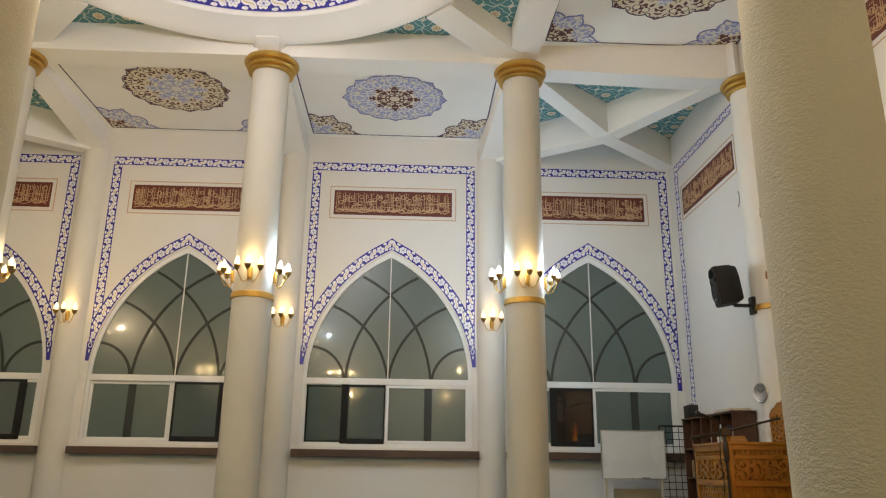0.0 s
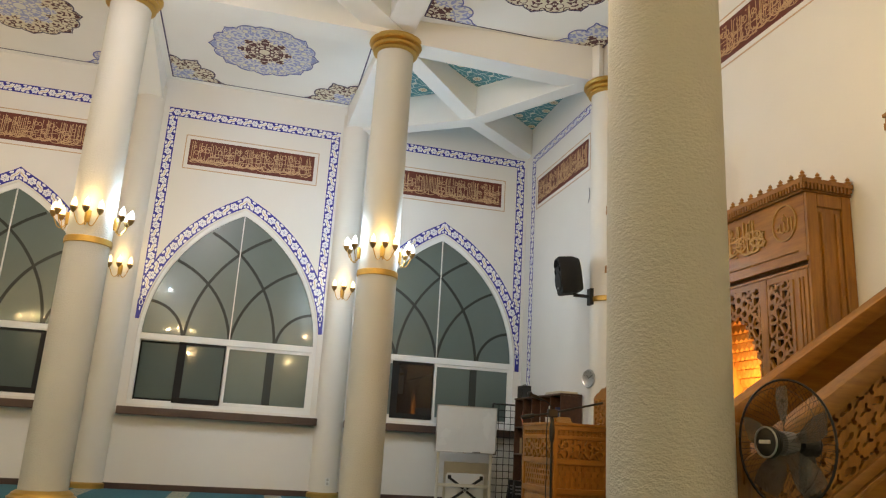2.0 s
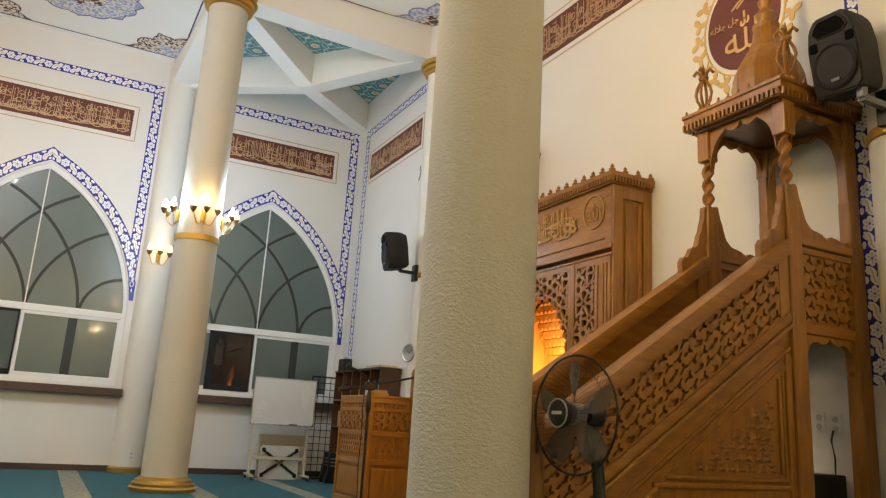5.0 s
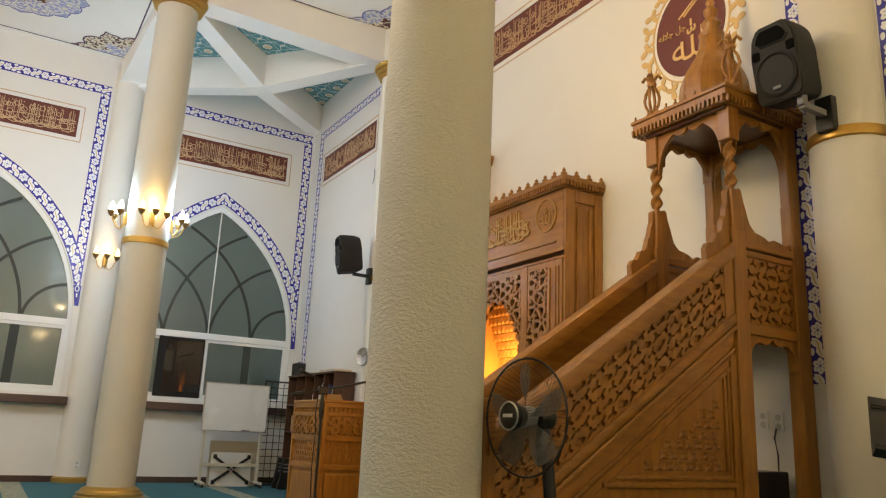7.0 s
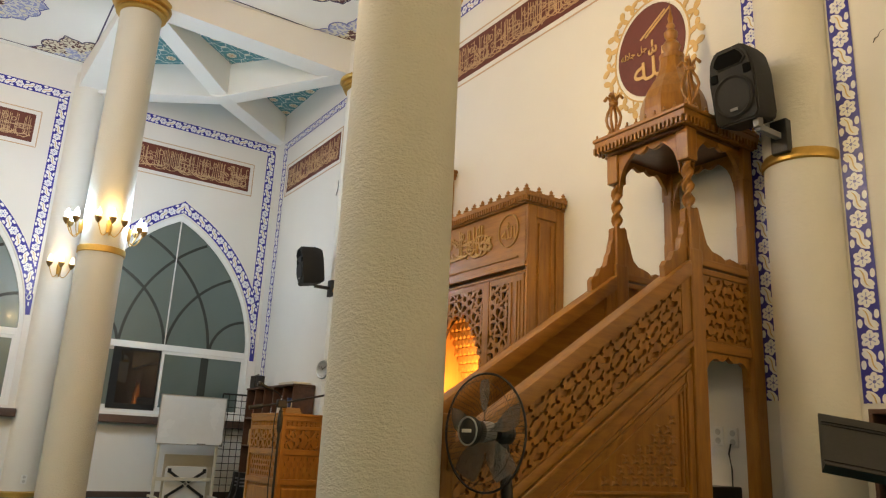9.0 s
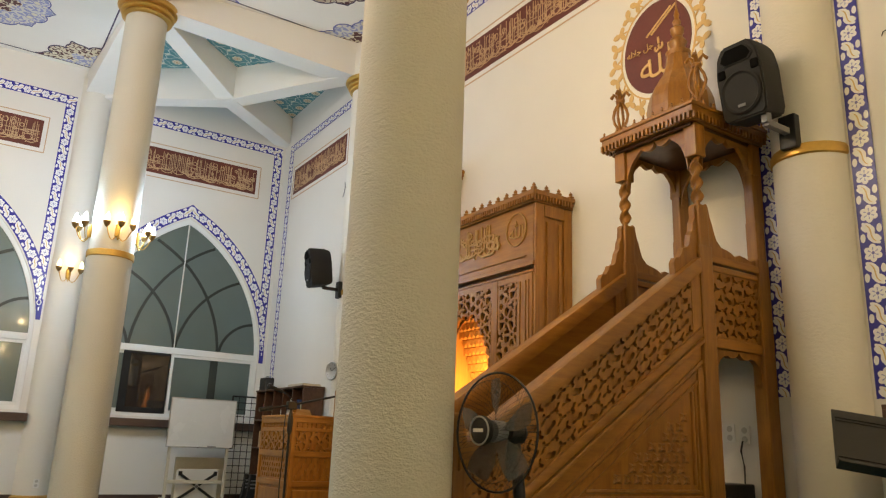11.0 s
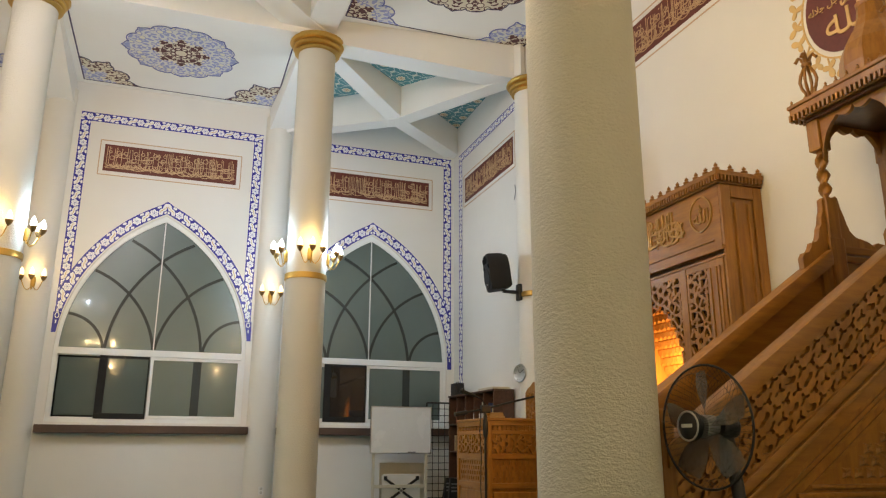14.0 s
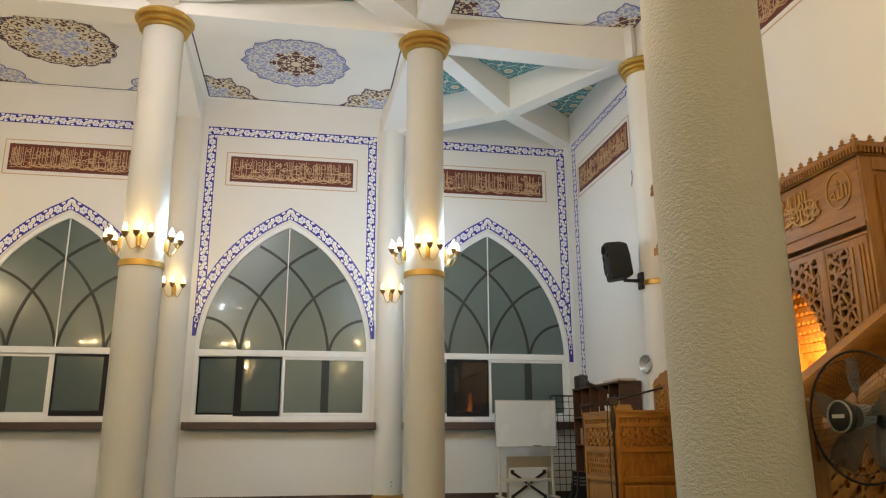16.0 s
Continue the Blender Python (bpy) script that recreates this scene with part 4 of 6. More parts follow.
def minbar():
    m = thing("stepped_pulpit", "carved varnished oak stepped pulpit with a domed canopy", "pulpit", (3.2, 3.14, FZ))
    inv = Matrix.Translation((-3.2, -3.14, -FZ))

    def put(name, bm, mat, label="", smooth=False, parent=None):
        bm.transform(inv)
        return part(name, bm, mat, parent or m, label, smooth)

    X0, X1 = 2.02, 3.74
    for side, (ya, yb) in enumerate(((MS, MS + 0.05), (MN - 0.05, MN))):
        out = ya if side == 0 else yb
        sg = -1 if side == 0 else 1
        mid = (ya + yb) / 2
        lin = lambda off: [(X0, rail_top(X0) - off), (X1, rail_top(X1) - off)]
        def slope(o0, o1, y0, y1, bevel=0.0):
            (ax, az), (bx, bz) = lin(o0)
            (_, cz), (_, dz) = lin(o1)
            return prism(bmesh.new(), [(ax, az), (bx, bz), (bx, dz), (ax, cz)], "y", y0, y1, bevel)
        hand = slope(0.0, 0.105, ya - 0.035, yb + 0.035, 0.02)
        put("handrail", hand, OAKX, "rounded oak handrail", True)
        put("lattice_back", slope(0.10, 0.45, min(out - sg * 0.020, out - sg * 0.032), max(out - sg * 0.020, out - sg * 0.032)), OAKX)
        lb = bmesh.new()
        pierced(lb, X0 + 0.02, X1 - 0.075, 0.0, 0.325, 23, 5, lambda a, b, d: (a, out + sg * (d + 0.004), rail_top(a) - 0.425 + b), 0.026)
        tagged(put("carved_lattice", lb, OAK, "pierced oak star lattice"), kind="stuff")
        put("lattice_stile", prism(bmesh.new(), [(X1 - 0.08, rail_top(X1 - 0.08) - 0.10), (X1, rail_top(X1) - 0.10), (X1, rail_top(X1) - 0.43), (X1 - 0.08, rail_top(X1 - 0.08) - 0.43)], "y", ya - 0.008, yb + 0.008), OAK)
        put("stringer", slope(0.425, 0.49, ya - 0.02, yb + 0.02, 0.012), OAKX, "", True)
        put("moulding", slope(0.495, 0.525, ya - 0.026, yb + 0.026, 0.008), OAKX)
        # the closed side below the steps
        side_pts = [(X0, FZ), (X1, FZ), (X1, rail_top(X1) - 0.49), (X0, rail_top(X0) - 0.49)]
        put("side_panel", prism(bmesh.new(), side_pts, "y", ya + 0.012, yb - 0.012), OAK)
        for o0, o1, pr in ((0.53, 0.60, 0.004), (0.625, 0.645, 0.012), (0.655, 0.67, 0.008), (0.71, 0.735, 0.010)):
            put("panel_frame", slope(o0, o1, ya + 0.012 - pr, yb - 0.012 + pr), OAKX)
        for spec in ((X1 - 0.05, X1, 0.10, 1.45), (3.625, 3.645, 0.80, 1.31), (3.655, 3.668, 0.76, 1.36), (2.80, 3.68, 0.755, 0.775), (2.72, 3.70, 0.715, 0.74), (2.10, X1 - 0.1, FZ, FZ + 0.12)):
            put("panel_rail", boxes((spec[0], spec[1], ya - 0.004, yb + 0.004, spec[2], spec[3]), bevel=0.008), OAK)
        # raised diamonds in the triangular field
        dm = bmesh.new()
        for r in range(8):
            for c in range(14):
                ca, cb = 2.88 + c * 0.076 + (r % 2) * 0.038, 0.825 + r * 0.056
                if ca < 3.60 and cb < 0.755 + 0.655 * (ca - 2.90):
                    face = []
                    for q in range(16):
                        a = q * math.pi / 8
                        k = 0.043 if q % 4 == 2 else 0.024 if q % 4 == 0 else 0.030
                        face.append((k * math.cos(a), k * 0.85 * math.sin(a)))
                    low = [dm.verts.new((ca + x, out - sg * 0.012, cb + z)) for x, z in face]
                    top = [dm.verts.new((ca + x * 0.55, out - sg * 0.0005, cb + z * 0.55)) for x, z in face]
                    tip = dm.verts.new((ca, out - sg * 0.006, cb))
                    for q in range(16):
                        dm.faces.new((low[q], low[(q + 1) % 16], top[(q + 1) % 16], top[q]))
                        dm.faces.new((top[q], top[(q + 1) % 16], tip))
        tagged(put("boss_relief", dm, OAK, "rows of raised carved leaf bosses"), kind="stuff")
        # platform balustrade
        for z0, z1 in ((2.05, 2.09), (2.10, 2.15), (1.58, 1.645)):
            put("platform_rail", boxes((3.74, 4.42, ya - (0.018 if z1 > 2.1 else 0.010), yb + (0.018 if z1 > 2.1 else 0.010), z0, z1), bevel=0.009), OAKX)
        put("panel_back", boxes((3.85, 4.39, min(out - sg * 0.022, out - sg * 0.036), max(out - sg * 0.022, out - sg * 0.036), 1.64, 2.06)), OAKX)
        lb = bmesh.new()
        pierced(lb, 3.862, 4.365, 1.648, 2.048, 7, 6, lambda a, b, d: (a, out + sg * (d + 0.002), b), 0.024)
        tagged(put("carved_lattice", lb, OAK, "pierced oak star lattice"), kind="stuff")
        # cusped arch under the platform
        pts = [(3.86, 1.58), (3.86, 1.30), (3.872, 1.295), (3.882, 1.31), (3.878, 1.37), (3.892, 1.40), (3.886, 1.44), (3.893, 1.48), (3.915, 1.515), (3.95, 1.54), (3.985, 1.545), (4.01, 1.535), (4.045, 1.535), (4.075, 1.55), (4.095, 1.572)]
        pts += [(8.19 - x, z) for x, z in pts[::-1]]
        put("arch_apron", prism(bmesh.new(), pts, "y", ya + 0.008, yb - 0.008), OAK)
        # curled shoulders beside the posts
        right = [(3.85, 2.48), (3.868, 2.465), (3.876, 2.40), (3.90, 2.36), (3.912, 2.30), (3.93, 2.255), (3.975, 2.215), (4.02, 2.213), (4.075, 2.20), (4.105, 2.185), (4.118, 2.162), (4.135, 2.188), (4.16, 2.20), (4.21, 2.192), (4.27, 2.172), (4.31, 2.185), (4.325, 2.21), (4.325, 2.14), (3.85, 2.14)]
        left = [(3.752, 2.46), (3.736, 2.43), (3.738, 2.37), (3.716, 2.33), (3.712, 2.28), (3.688, 2.25), (3.676, 2.18), (3.655, 2.16), (3.62, 2.155), (3.606, 2.12), (3.585, 2.085), (3.552, 2.085), (3.53, 2.05), (3.535, 1.96), (3.752, 2.08)]
        for pts in (right, left):
            put("shoulder", prism(bmesh.new(), pts, "y", ya + 0.004, yb - 0.004, 0.004), OAK)
    # posts
    for cx in (3.80, 4.37):
        for cy in (MS + 0.025, MN - 0.025):
            p = boxes((cx - 0.06, cx + 0.06, cy - 0.045, cy + 0.045, FZ, 2.20), (cx - 0.047, cx + 0.047, cy - 0.040, cy + 0.040, 2.19, 2.46), bevel=0.012)
            post = put("post", p, OAK)
            front = cx < 4
            if front:
                tw = bmesh.new()
                n, seg = 44, 14
                rings = []
                for k in range(n + 1):
                    z = 2.455 + 0.335 * k / n
                    tn = k / n * 3.6 * math.pi
                    env = 1.0 if 0.08 < k / n < 0.92 else 0.8
                    rings.append([tw.verts.new((cx + env * (0.029 + 0.012 * math.cos(2 * (a - tn))) * math.cos(a), cy + env * (0.029 + 0.012 * math.cos(2 * (a - tn))) * math.sin(a), z)) for a in [2 * math.pi * i / seg for i in range(seg)]])
                for a, b in zip(rings, rings[1:]):
                    for i in range(seg):
                        tw.faces.new((a[i], a[(i + 1) % seg], b[(i + 1) % seg], b[i]))
                put("twisted_shaft", tw, OAK, "rope-twisted oak shaft", True)
            else:
                put("post_shaft", boxes((cx - 0.045, cx + 0.065, cy - 0.035, cy + 0.035, 2.44, 2.81), bevel=0.010), OAK)
            put("post_head", boxes((cx - 0.048, cx + 0.048, cy - 0.046, cy + 0.046, 2.78, 3.0), bevel=0.010), OAK)
    # canopy valances with cusped lower edge
    def cusp(a0, a1):
        pts = [(a0, 3.0), (a0, 2.70)]
        for k in range(33):
            t = k / 32
            e = abs(2 * t - 1)
            pts.append((a0 + 0.012 + (a1 - a0 - 0.024) * t, 2.965 - 0.19 * e ** 6 - 0.034 * abs(math.sin(t * math.pi * 4)) * (1 - 0.4 * e) + (0.02 if k == 16 else 0)))
        return pts + [(a1, 2.70), (a1, 3.0)]
    for y in (MS + 0.008, MN - 0.036):
        put("valance", prism(bmesh.new(), cusp(3.842, 4.345), "y", y, y + 0.028), OAKX)
    for x in (3.775, 4.34):
        put("valance", prism(bmesh.new(), cusp(MS + 0.066, MN - 0.066), "x", x, x + 0.028), OAKY)
    put("canopy_ceiling", boxes((3.74, 4.43, MS, MN, 2.985, 3.01)), OAK_SHADE)
    put("cornice", boxes((3.71, 4.445, MS - 0.03, MN + 0.03, 3.005, 3.04), (3.675, 4.445, MS - 0.065, MN + 0.065, 3.04, 3.085), (3.665, 4.445, MS - 0.075, MN + 0.075, 3.085, 3.11), bevel=0.006), OAKX)
    # small drops and crest teeth along the cornice
    def teeth(name, z0, z1, w, off, step, label):
        bm = bmesh.new()
        xa, ya, yb = 3.675 - off, MS - 0.065 - off, MN + 0.065 + off
        k = xa + 0.015
        while k < 4.42:
            for y in (ya, yb):
                box(bm, k, k + w, y - 0.006, y + 0.012, z0, z1)
            k += step
        k = ya + 0.02
        while k < yb:
            box(bm, xa - 0.006, xa + 0.012, k, k + w, z0, z1)
            k += step
        tagged(put(name, bm, OAK, label), kind="stuff")
    teeth("dentil", 3.0, 3.045, 0.016, 0.0, 0.034, "row of small oak drops")
    crest = bmesh.new()
    for k in range(8):
        x = 3.70 + k * 0.10
        for y in (MS - 0.06, MN + 0.06):
            lathe(crest, [(0.0, 3.105), (0.014, 3.11), (0.016, 3.122), (0.006, 3.135), (0.009, 3.145), (0.0, 3.158)], 8, (x, y))
        lathe(crest, [(0.0, 3.105), (0.014, 3.11), (0.016, 3.122), (0.006, 3.135), (0.009, 3.145), (0.0, 3.158)], 8, (3.69, MS + 0.02 + k * 0.08))
    tagged(put("crest_bead", crest, OAK, "row of turned beads", True), kind="stuff")
    # dome: ribbed onion with a turned finial
    prof = [(0.215, 3.11), (0.228, 3.19), (0.232, 3.28), (0.224, 3.36), (0.200, 3.43), (0.160, 3.50), (0.122, 3.56), (0.094, 3.63), (0.080, 3.74)]
    dm = bmesh.new()
    seg = 10
    rings = [[dm.verts.new((4.06 + r * math.cos(2 * math.pi * (i + 0.5) / seg), 3.165 + r * math.sin(2 * math.pi * (i + 0.5) / seg), z)) for i in range(seg)] for r, z in prof]
    for a, b in zip(rings, rings[1:]):
        for i in range(seg):
            dm.faces.new((a[i], a[(i + 1) % seg], b[(i + 1) % seg], b[i]))
    dm.faces.new(rings[-1])
    put("dome", dm, OAK, "ribbed oak onion dome")
    turned = ((0.085, 0.0), (0.09, 0.03), (0.05, 0.05), (0.055, 0.08), (0.068, 0.11), (0.05, 0.14), (0.03, 0.16), (0.047, 0.19), (0.050, 0.22), (0.022, 0.25), (0.032, 0.28), (0.016, 0.31), (0.020, 0.34), (0.008, 0.39), (0.0, 0.49))
    put("finial", lathe(bmesh.new(), [(r, 3.71 + z) for r, z in turned], 18, (4.06, 3.165)), OAK, "turned oak finial", True)
    for x in (3.815, 4.38):
        for y in (MS - 0.01, MN + 0.01):
            f = bmesh.new()
            lathe(f, [(0.035, 3.11), (0.045, 3.13), (0.02, 3.16), (0.025, 3.18)], 10, (x, y))
            for k in range(4):
                a = k * math.pi / 2 + 0.4
                tube(f, [(x + 0.055 * math.sin(t * math.pi) * math.cos(a), y + 0.055 * math.sin(t * math.pi) * math.sin(a), 3.18 + 0.24 * t) for t in (0, 0.15, 0.3, 0.5, 0.7, 0.85, 1)], 0.011, 6)
                tube(f, [(x + (0.01 + 0.06 * t) * math.cos(a), y + (0.01 + 0.06 * t) * math.sin(a), 3.42 + 0.06 * math.sin(t * 2.6)) for t in (0, 0.3, 0.6, 1)], 0.012, 6)
            lathe(f, [(0.03, 3.40), (0.035, 3.42), (0.015, 3.44), (0.012, 3.48), (0.0, 3.54)], 10, (x, y))
            put("corner_finial", f, OAK, "open scrolled oak finial", True)
    # newel posts and treads
    for y in (MS + 0.025, MN - 0.025):
        put("newel_post", boxes((1.99, 2.07, y - 0.045, y + 0.045, FZ, 1.10), bevel=0.012), OAK)
    for k in range(7):
        x = X0 + 0.05 + k * 0.243
        z = 0.20 + k * 0.195
        put("tread", boxes((x, x + 0.28, MS + 0.05, MN - 0.05, z - 0.03, z), bevel=0.006), OAKY)
    put("platform", boxes((3.74, 4.44, MS + 0.05, MN - 0.05, 1.63, 1.67), bevel=0.006), OAKY)


minbar()


def mihrab():
    """Oak prayer niche against the east wall."""
    Y0, Y1, XF, XB = 4.71, 7.95, 4.03, EX - 0.004
    m = thing("prayer_niche", "carved varnished oak prayer niche with lattice doors and crest", "prayer niche", (4.2, 6.2, FZ))
    inv = Matrix.Translation((-4.2, -6.2, -FZ))

    def put(name, bm, mat, label="", smooth=False):
        bm.transform(inv)
        return part(name, bm, mat, m, label, smooth)

    # side and body
    put("side_panel", boxes((XF + 0.03, XB, Y0, Y0 + 0.04, FZ, 3.01), bevel=0.004), OAK)
    sf = bmesh.new()
    for spec in ((XF, XF + 0.10, 0, 3.01), (XB - 0.09, XB, 0, 3.01), (XF + 0.1, XB - 0.09, 2.90, 3.01), (XB - 0.15, XB - 0.115, 0.3, 2.86), (XF + 0.13, XF + 0.165, 0.3, 2.86)):
        box(sf, spec[0], spec[1], Y0 - 0.018, Y0 + 0.01, max(FZ, spec[2]), spec[3], 0.008)
    put("side_frame", sf, OAK)
    put("far_side", boxes((XF + 0.02, XB, Y1 - 0.04, Y1, FZ, 3.01)), OAK)
    put("frieze", boxes((XF, XF + 0.04, Y0 + 0.012, Y1, 2.50, 3.02), bevel=0.004), OAKY)
    put("frieze_moulding", boxes((XF - 0.02, XF + 0.01, Y0 - 0.01, Y1, 2.46, 2.50), (XF - 0.012, XF + 0.01, Y0 - 0.005, Y1, 2.40, 2.425), (XF - 0.012, XF + 0.01, Y0 + 0.1, Y1, 2.55, 2.565), bevel=0.006), OAKY)
    # carved marks and disc on the frieze
    cv = bmesh.new()
    face = lambda a, b, d: (XF - d, a, b)
    strokes(cv, 5.17, 7.5, 2.64, 2.97, face, 0.012, random.Random(5), 0.016, 0.12)
    put("frieze_lettering", cv, GOLDWOOD, "raised gilded carving")
    dc = bmesh.new()
    for k in range(36):
        a, b = k * math.pi / 18, (k + 1) * math.pi / 18
        bar2(dc, (4.947 + 0.137 * math.cos(a), 2.815 + 0.147 * math.sin(a)), (4.947 + 0.137 * math.cos(b), 2.815 + 0.147 * math.sin(b)), 0.012, face, 0, 0.01)
    put("frieze_disc", dc, GOLDWOOD, "round gilded carving")
    lettering("disc_lettering", ALLAH, 0.19, (XF - 4.2, 4.947 - 6.2, 2.815 - FZ), WEST_FACE, GOLDWOOD, m, "gilded word in the ring")
    # cornice with drops and crest
    def cornice(ya, yb, z, xf):
        put("cornice", boxes((xf - 0.03, XB, ya - 0.03, yb + 0.03, z, z + 0.03), (xf - 0.06, XB, ya - 0.06, yb + 0.06, z + 0.06, z + 0.10), (xf - 0.045, XB, ya - 0.045, yb + 0.045, z + 0.03, z + 0.06), bevel=0.006), OAKY)
        bm = bmesh.new()
        k = ya - 0.05
        while k < yb + 0.05:
            box(bm, xf - 0.062, xf - 0.04, k, k + 0.016, z + 0.012, z + 0.062)
            k += 0.034
        k = xf - 0.05
        while k < XB - 0.03:
            box(bm, k, k + 0.016, ya - 0.062, ya - 0.04, z + 0.012, z + 0.062)
            k += 0.034
        tagged(put("dentil", bm, OAK, "row of small oak drops"), kind="stuff")
        bm = bmesh.new()
        prof = [(0.0, z + 0.095), (0.026, z + 0.10), (0.030, z + 0.115), (0.012, z + 0.125), (0.018, z + 0.14), (0.0, z + 0.165)]
        k = ya - 0.04
        while k < yb + 0.05:
            lathe(bm, prof, 8, (xf - 0.04, k))
            k += 0.125
        for q in range(1, 4):
            lathe(bm, prof, 8, (xf - 0.04 + q * 0.14, ya - 0.04))
        tagged(put("crest_bead", bm, OAK, "row of turned beads", True), kind="stuff")
    cornice(Y0, Y1, 3.01, XF)
    put("crown", boxes((XF + 0.1, XB, 6.45, 8.12, 3.11, 3.80), bevel=0.006), OAKY)
    cornice(6.45, 8.12, 3.80, XF + 0.1)
    # front: stiles, lattice doors over dark glass
    put("stile", boxes((XF - 0.01, XF + 0.03, Y0 + 0.012, Y0 + 0.215, FZ, 2.40), bevel=0.008), OAK)
    put("reed", boxes((XF - 0.022, XF + 0.0, Y0 + 0.045, Y0 + 0.065, FZ, 2.34), (XF - 0.022, XF + 0.0, Y0 + 0.085, Y0 + 0.105, FZ, 2.34), (XF - 0.022, XF + 0.0, Y0 + 0.16, Y0 + 0.18, FZ, 2.34), bevel=0.008), OAK, "fluted oak strip", True)
    put("stile", boxes((XF - 0.01, XF + 0.03, 5.195, 5.285, FZ, 2.40), bevel=0.008), OAK)
    put("stile", boxes((XF - 0.01, XF + 0.03, 6.07, 6.13, FZ, 2.40), bevel=0.008), OAK)
    put("plain_panel", boxes((XF + 0.0, XF + 0.03, 6.13, Y1, FZ, 2.40), bevel=0.004), OAK)
    put("door_rail", boxes((XF - 0.006, XF + 0.03, Y0 + 0.215, 5.195, 2.345, 2.40), (XF - 0.006, XF + 0.03, 5.285, 6.07, 2.345, 2.40), bevel=0.005), OAKY)
    lb = bmesh.new()
    lattice(lb, lambda a, b: Y0 + 0.215 < a < 5.195 and 0.5 < b < 2.35, (4.92, 5.21, 0.5, 2.37), 0.17, lambda a, b, d: (XF + 0.02 - d, a, b), 0.022, 0.024)
    tagged(put("door_lattice", lb, OAK, "pierced oak lattice"), kind="stuff")
    def in_arch(a, b):
        d = abs(a - 5.676)
        return d < 0.36 and b < 1.60 + 0.53 * (1 - (d / 0.36) ** 2.0) ** 0.75
    lb = bmesh.new()
    lattice(lb, lambda a, b: 5.285 < a < 6.07 and b < 2.35 and not in_arch(a, b), (5.27, 6.08, 0.5, 2.37), 0.17, lambda a, b, d: (XF + 0.02 - d, a, b), 0.022, 0.024)
    tagged(put("arch_lattice", lb, OAK, "pierced oak lattice round the niche"), kind="stuff")
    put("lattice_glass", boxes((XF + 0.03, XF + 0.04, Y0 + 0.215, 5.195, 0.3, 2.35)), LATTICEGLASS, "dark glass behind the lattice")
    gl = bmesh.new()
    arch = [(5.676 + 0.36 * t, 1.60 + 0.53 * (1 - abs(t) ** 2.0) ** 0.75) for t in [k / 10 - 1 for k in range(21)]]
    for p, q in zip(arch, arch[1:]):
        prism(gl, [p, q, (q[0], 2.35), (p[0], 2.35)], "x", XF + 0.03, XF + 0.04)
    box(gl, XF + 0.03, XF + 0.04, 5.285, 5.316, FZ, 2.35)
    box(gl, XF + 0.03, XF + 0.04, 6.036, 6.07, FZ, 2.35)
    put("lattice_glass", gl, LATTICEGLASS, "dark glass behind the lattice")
    # hollow of the niche with stepped rows of small cells
    hol = bmesh.new()
    box(hol, XB - 0.03, XB, 5.28, 6.09, FZ, 2.32)
    box(hol, XF + 0.04, XB - 0.03, 5.26, 5.28, FZ, 2.32)
    box(hol, XF + 0.04, XB - 0.03, 6.09, 6.11, FZ, 2.32)
    put("niche_shell", hol, NICHE, "honey-coloured niche lining")
    cells = bmesh.new()
    for r in range(8):
        z = 1.60 + r * 0.075
        n = 12
        for k in range(n):
            y = 5.285 + (k + 0.5 * (r % 2)) * 0.79 / n
            dpt = XB - 0.04 - 0.028 * r
            prism(cells, [(y + 0.004, z + 0.07), (y + 0.004, z + 0.025), (y + 0.033, z), (y + 0.062, z + 0.025), (y + 0.062, z + 0.07)], "x", dpt - 0.03, XB - 0.03)
    tagged(put("honeycomb", cells, NICHE, "stepped rows of honeycomb cells"), kind="stuff")
    fl = bmesh.new()
    for k in range(10):
        y = 5.295 + k * 0.078
        box(fl, XB - 0.055, XB - 0.03, y, y + 0.066, 0.4, 1.58, 0.006)
    tagged(put("niche_board", fl, NICHE, "upright boards of the niche"), kind="stuff")
    point_light("niche_light", (XF + 0.12, 5.676, 1.50), NICHE_W, (1.0, 0.50, 0.12), 0.06)


ALLAH = "\uFDF2"
WEST_FACE = ((0, -1, 0), (0, 0, 1), (-1, 0, 0))
GOLDWOOD = plain("gilded_oak", (0.42, 0.24, 0.06), 0.35, 0.3, 0.2, 60)
NICHE = wood("honey_oak", (0.55, 0.27, 0.07), (0.75, 0.42, 0.13))
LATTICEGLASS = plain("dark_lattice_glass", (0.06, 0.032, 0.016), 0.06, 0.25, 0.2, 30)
mihrab()

# ---- round wall disc above the pulpit ----
dz, dy = 4.17, 3.68
disc = thing("wall_disc", "dark red painted disc with gold lettering in a gold leaf ring", "wall painting")
bm = bmesh.new()
prism(bm, [(dy + 0.345 * math.cos(2 * math.pi * k / 48), dz + 0.40 * math.sin(2 * math.pi * k / 48)) for k in range(48)], "x", EX - 0.008, EX)
part("red_ground", bm, RED, disc)
lettering("large_lettering", ALLAH, 0.40, (EX - 0.008, dy - 0.03, dz - 0.10), WEST_FACE, GOLDLINE, disc, "gold painted word")
lettering("small_lettering", "\uFEEA\uFEDF\uFEFC\uFE9F \uFEDE\uFE9F", 0.28, (EX - 0.008, dy + 0.17, dz + 0.02), WEST_FACE, GOLDLINE, disc, "small gold painted words")
bm = bmesh.new()
for off in (0.0, 0.05):
    bar2(bm, (dy + 0.10 - off, dz + 0.12), (dy - 0.16 - off, dz + 0.29), 0.016, east, 0.004, 0.012)
part("lettering_stroke", bm, GOLDLINE, disc, "long parallel gold strokes")
bm = bmesh.new()
